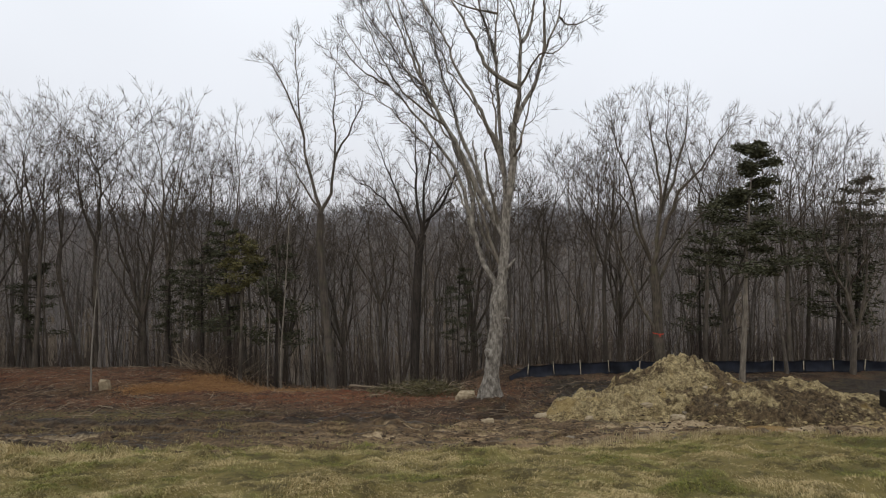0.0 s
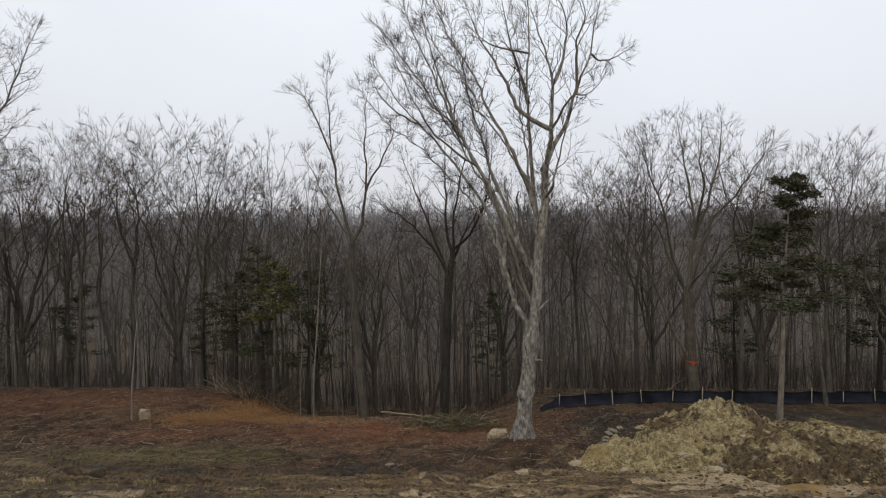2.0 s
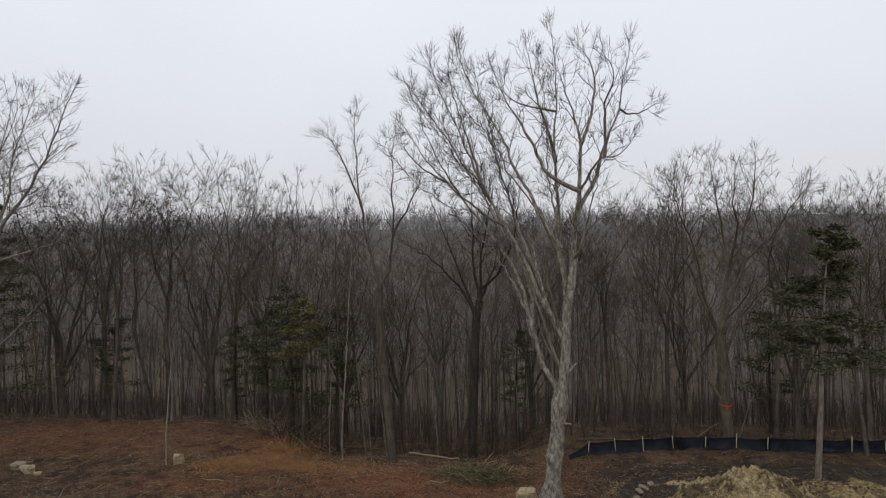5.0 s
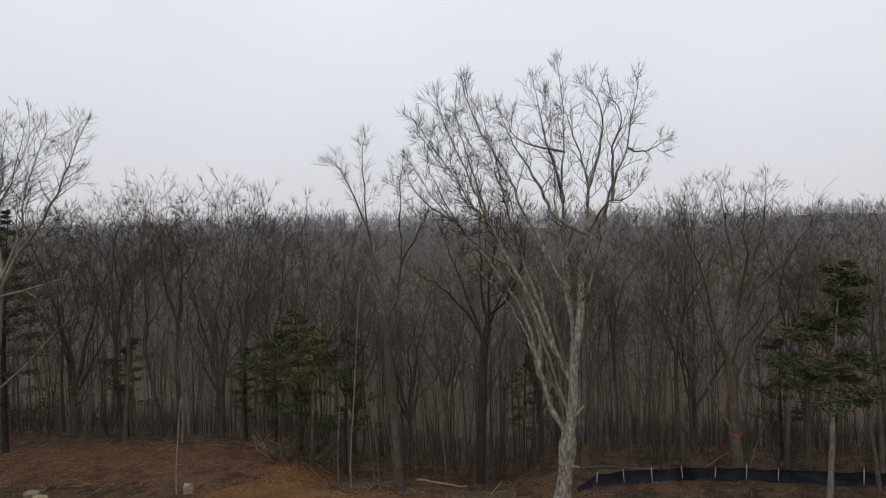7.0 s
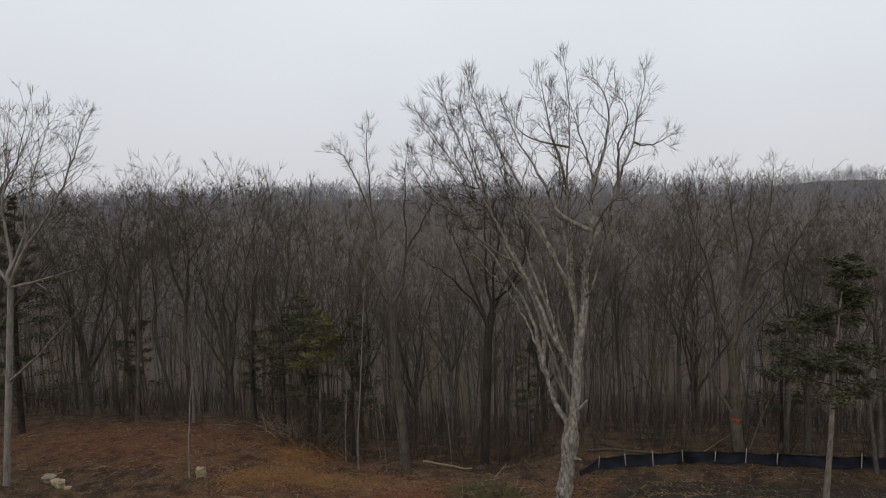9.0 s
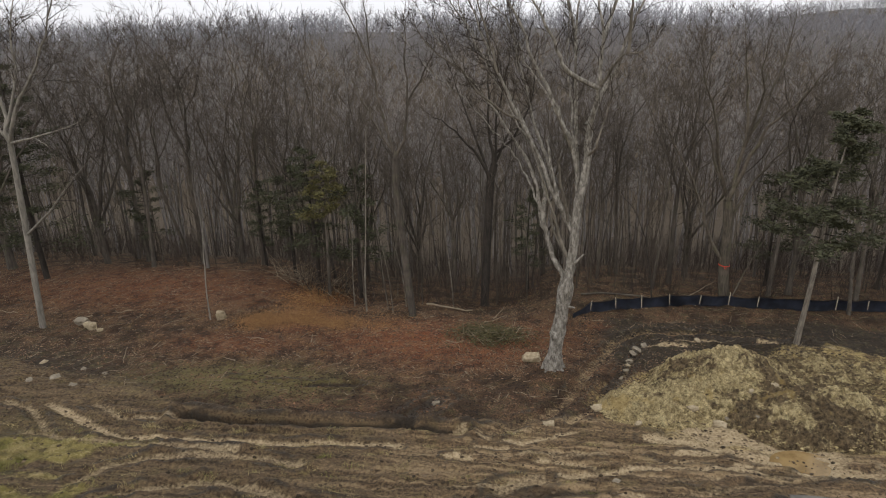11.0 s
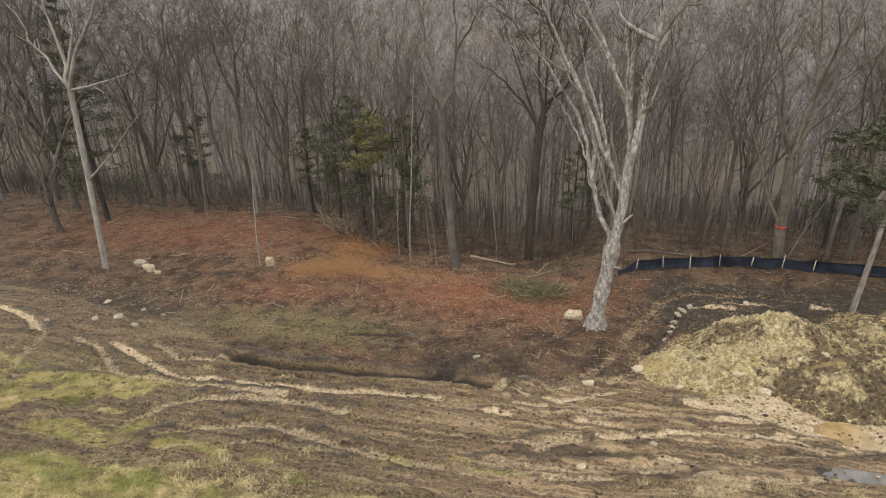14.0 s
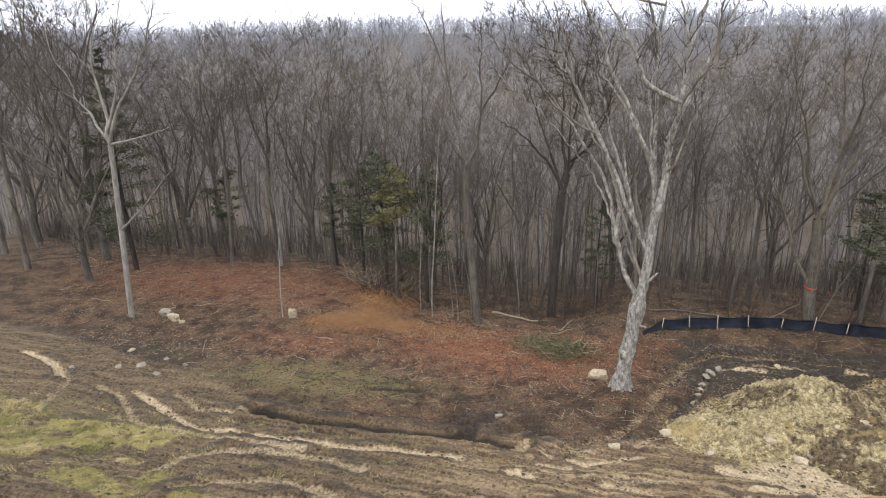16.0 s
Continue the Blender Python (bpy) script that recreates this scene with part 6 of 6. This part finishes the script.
sticks = Wood(91)
sr = random.Random(4)
for k in range(2600):
    y = sr.uniform(21.5, 43)
    x = sr.uniform(-1.15, 0.6) * y
    a, ln = sr.uniform(0, 6.28), sr.uniform(0.2, 0.8) * sr.random() + 0.1
    z = float(lie(x, y)) + 0.03
    sticks.tube([(x, y, z), (x + 0.5 * ln * math.cos(a), y + 0.5 * ln * math.sin(a), z + sr.uniform(0, 0.06)), (x + ln * math.cos(a + 0.06), y + ln * math.sin(a + 0.06), z + sr.uniform(0, 0.12))], [0.011, 0.010, 0.006], 3)
tagged(new("twig_litter", sticks.mesh("twig_litter", range(6), DEADWOOD)), "broken twigs strewn over the leaf litter", "twigs", kind="stuff")

# clods on heaps and churned track
bm = bmesh.new()
bmesh.ops.create_icosphere(bm, subdivisions=1, radius=1.0)
CV = np.array([v.co[:] for v in bm.verts])
CF = np.array([[v.index for v in f.verts] for f in bm.faces])
bm.free()


def clods(name, label, x, y, size, material):
    n = len(x)
    base = np.stack([x, y, surface(x, y)], -1)
    jitter = 1 + 0.28 * r.normal(0, 1, (n, len(CV), 1))
    V = CV[None] * np.clip(jitter, 0.5, 1.5) * (size[:, None, None] * np.array([1.15, 0.9, 0.5])) + base[:, None]
    T = CF[None] + (np.arange(n) * len(CV))[:, None, None]
    return tagged(new(name, mesh_from(name, V.reshape(-1, 3), tris=T.reshape(-1, 3), material=material)), label, "clods", kind="stuff")


n = 15000
x, y = r.uniform(3.4, 19.5, n), r.uniform(18.0, 29.0, n)
keep = np.maximum(np.maximum(heap_main(x, y), heap_second(x, y)), heap_third(x, y)) > 0.05
clods("soil_clods", "crumbled clods on the soil heaps", x[keep], y[keep], 0.018 + 0.055 * r.power(0.45, int(keep.sum())) ** 2, CLOD)
n = 220
a, d = r.uniform(0, 6.28, n), r.uniform(0.6, 1.05, n)
x = np.where(r.uniform(0, 1, n) < 0.5, 9.6 + 3.2 * d * np.cos(a), 12.9 + 2.6 * d * np.cos(a))
y = np.where(x < 11, 23.6, 21.6) + 2.3 * d * np.sin(a)
clods("soil_lumps", "larger lumps of dug soil rolled to the foot of the heaps", x, y, 0.04 + 0.09 * r.power(0.4, n), CLOD)
n = 6500
y = r.uniform(11, 21, n)
x = r.uniform(-27, 14, n)
zz = zones(x, y)
keep = (zz["track"] > 0.3) & (zz["wet"] < 0.8)
clods("mud_clods", "lumps of churned mud along the track", x[keep], y[keep], 0.02 + 0.06 * r.power(0.45, int(keep.sum())) ** 2, MUD_CLOD)
n = 2200
x, y = r.uniform(3.8, 17, n), r.uniform(26.5, 33.4, n)
clods("dark_clods", "lumps of black topsoil behind the heaps", x, y, 0.02 + 0.07 * r.power(0.45, n) ** 2, BLACK_CLOD)


def blades(name, label, x, y, low, high, width, material, droop=0.5):
    n = len(x)
    z = ground_z(x, y) - 0.01
    a = 9 * fbm(x * 0.45, y * 0.45, 2, 83) + r.normal(0, 0.7, n)
    lean = r.uniform(0.15, 0.9, n) * droop
    rank = 1 - step(x + 0.8 * fbm(x * 0.6, y * 0.6, 2, 91), -7.0, -4.0)
    h = r.uniform(low, high, n) * (0.55 + (0.3 + 1.3 * rank) * step(fbm(x * 1.0, y * 1.3, 3, 89), -0.2, 0.35))
    ca, sa = np.cos(a), np.sin(a)
    b = r.uniform(0, 6.28, n)
    wx, wy = np.cos(b) * width / 2, np.sin(b) * width / 2
    mx, my, mz = x + ca * h * lean * 0.4, y + sa * h * lean * 0.4, z + h * 0.6
    tx, ty, tz = x + ca * h * lean * 1.3, y + sa * h * lean * 1.3, z + h * (1.05 - 0.55 * lean)
    V = np.stack([np.stack([x - wx, y - wy, z], -1), np.stack([x + wx, y + wy, z], -1), np.stack([mx + wx * 0.8, my + wy * 0.8, mz], -1), np.stack([mx - wx * 0.8, my - wy * 0.8, mz], -1), np.stack([tx, ty, tz], -1)], 1)
    k = np.arange(n)[:, None] * 5
    me = mesh_from(name, V.reshape(-1, 3), k + np.array([[0, 1, 2, 3]]), k + np.array([[3, 2, 4]]), material)
    return tagged(new(name, me), label, "grass", kind="stuff")


n = 400000
y = 6.2 + 11.8 * r.power(0.85, n)
x = r.uniform(-1.4, 0.8, n) * (y + 2)
keep = zones(x, y)["grass"] * (0.3 + 0.9 * step(fbm(x * 1.3, y * 1.3, 3, 71), -0.5, 0.4)) > r.uniform(0.1, 1, n)
blades("grass", "rough winter grass, half green and half straw", x[keep], y[keep], 0.035, 0.085, 0.012, GRASS, 1.5)
n = 3400
knot = r.uniform(0, 1, (90, 2)) * [9.6, 2.2] + [3.0, 11.8]
pick = r.randint(0, 90, n)
x, y = knot[pick, 0] + r.normal(0, 0.12, n), knot[pick, 1] + 0.14 * (knot[pick, 0] - 4) + r.normal(0, 0.10, n)
blades("straw_stubble", "tufts of pale dead straw beside the track", x, y, 0.12, 0.34, 0.012, STRAW, 0.7)
n = 15000
knot = np.stack([r.uniform(-13, 12, 420), np.zeros(420)], -1)
knot[:, 1] = grass_edge(knot[:, 0]) + r.normal(0.25, 0.55, 420)
pick = r.randint(0, 420, n)
x, y = knot[pick, 0] + r.normal(0, 0.20, n), knot[pick, 1] + r.normal(0, 0.15, n)
blades("grass_fringe", "tussocks of yellow grass along the edge of the lawn", x, y, 0.05, 0.15, 0.011, GRASS, 1.5)
n = 14000
knot = r.uniform(0, 1, (330, 2)) * [34, 8.2] + [-28, 11.0]
zk = zones(knot[:, 0], knot[:, 1])
knot = knot[(zk["wet"] < 0.5) & (zk["pale"] < 0.35) & (zk["black"] < 0.5)]
pick = r.randint(0, len(knot), n)
x, y = knot[pick, 0] + r.normal(0, 0.22, n), knot[pick, 1] + r.normal(0, 0.10, n)
blades("track_tufts", "yellow grass tufts left between the wheel ruts", x, y, 0.05, 0.15, 0.010, GRASS, 1.1)

# puddles
def puddle(label, cx, cy, rx, ry, low, material):
    """A level sheet of water whose ragged shore is where the bed of the rut comes up through it."""
    turn = np.linspace(0, 2 * np.pi, 49)[:-1]
    rings = [np.stack([cx + f * 1.5 * rx * np.cos(turn), cy + f * 1.4 * ry * np.sin(turn), np.full(48, float(lie(cx, cy)) - low)], -1) for f in (0.25, 0.5, 0.75, 1.0)]
    V = np.concatenate([[[cx, cy, float(lie(cx, cy)) - low]]] + rings)
    k = np.arange(48)
    after = (k + 1) % 48
    tris = np.stack([np.zeros(48, int), 1 + k, 1 + after], -1)
    quads = np.concatenate([np.stack([1 + 48 * j + k, 49 + 48 * j + k, 49 + 48 * j + after, 1 + 48 * j + after], -1) for j in range(3)])
    return tagged(new("puddle", mesh_from("puddle", V, quads, tris, material)), label, "puddle", "puddles in the track")


puddle(*PUDDLES[0], OCHRE_WATER)
puddle(*PUDDLES[1], GREY_WATER)

# the black end of a parked machine
machine = tagged(new("machine"), "black steel end of a parked machine beside the heaps", "machine")
mz = float(lie(17.9, 23.4))
bar("lower_body", (1.9, 1.3, 0.68), STEEL, machine, pose(18.68, 23.6, mz + 0.32), 0.03)
bar("upper_body", (1.7, 1.1, 0.56), STEEL, machine, pose(18.80, 23.6, mz + 0.94), 0.04)
bar("top_edge", (1.6, 1.0, 0.05), STAKE, machine, pose(18.82, 23.6, mz + 1.245), 0.01)

# orange marking tape on the broad tree
ring = bmesh.new()
bmesh.ops.create_cone(ring, segments=16, radius1=0.345, radius2=0.345, depth=0.05, cap_ends=False)
bmesh.ops.solidify(ring, geom=ring.faces[:], thickness=0.01)
for k in range(2):
    m = bmesh.ops.create_cube(ring, size=1.0)["verts"]
    bmesh.ops.scale(ring, vec=(0.03, 0.008, 0.16), verts=m)
    bmesh.ops.translate(ring, vec=(-0.05 + 0.09 * k, -0.35, -0.09), verts=m)
tape = child("marking_tape", mesh_bm("marking_tape", ring, TAPE), right_tree.children[0], "bright orange marking tape")
tape.matrix_basis = pose(13.6, 38.0, 1.3, 3, 4, 0)
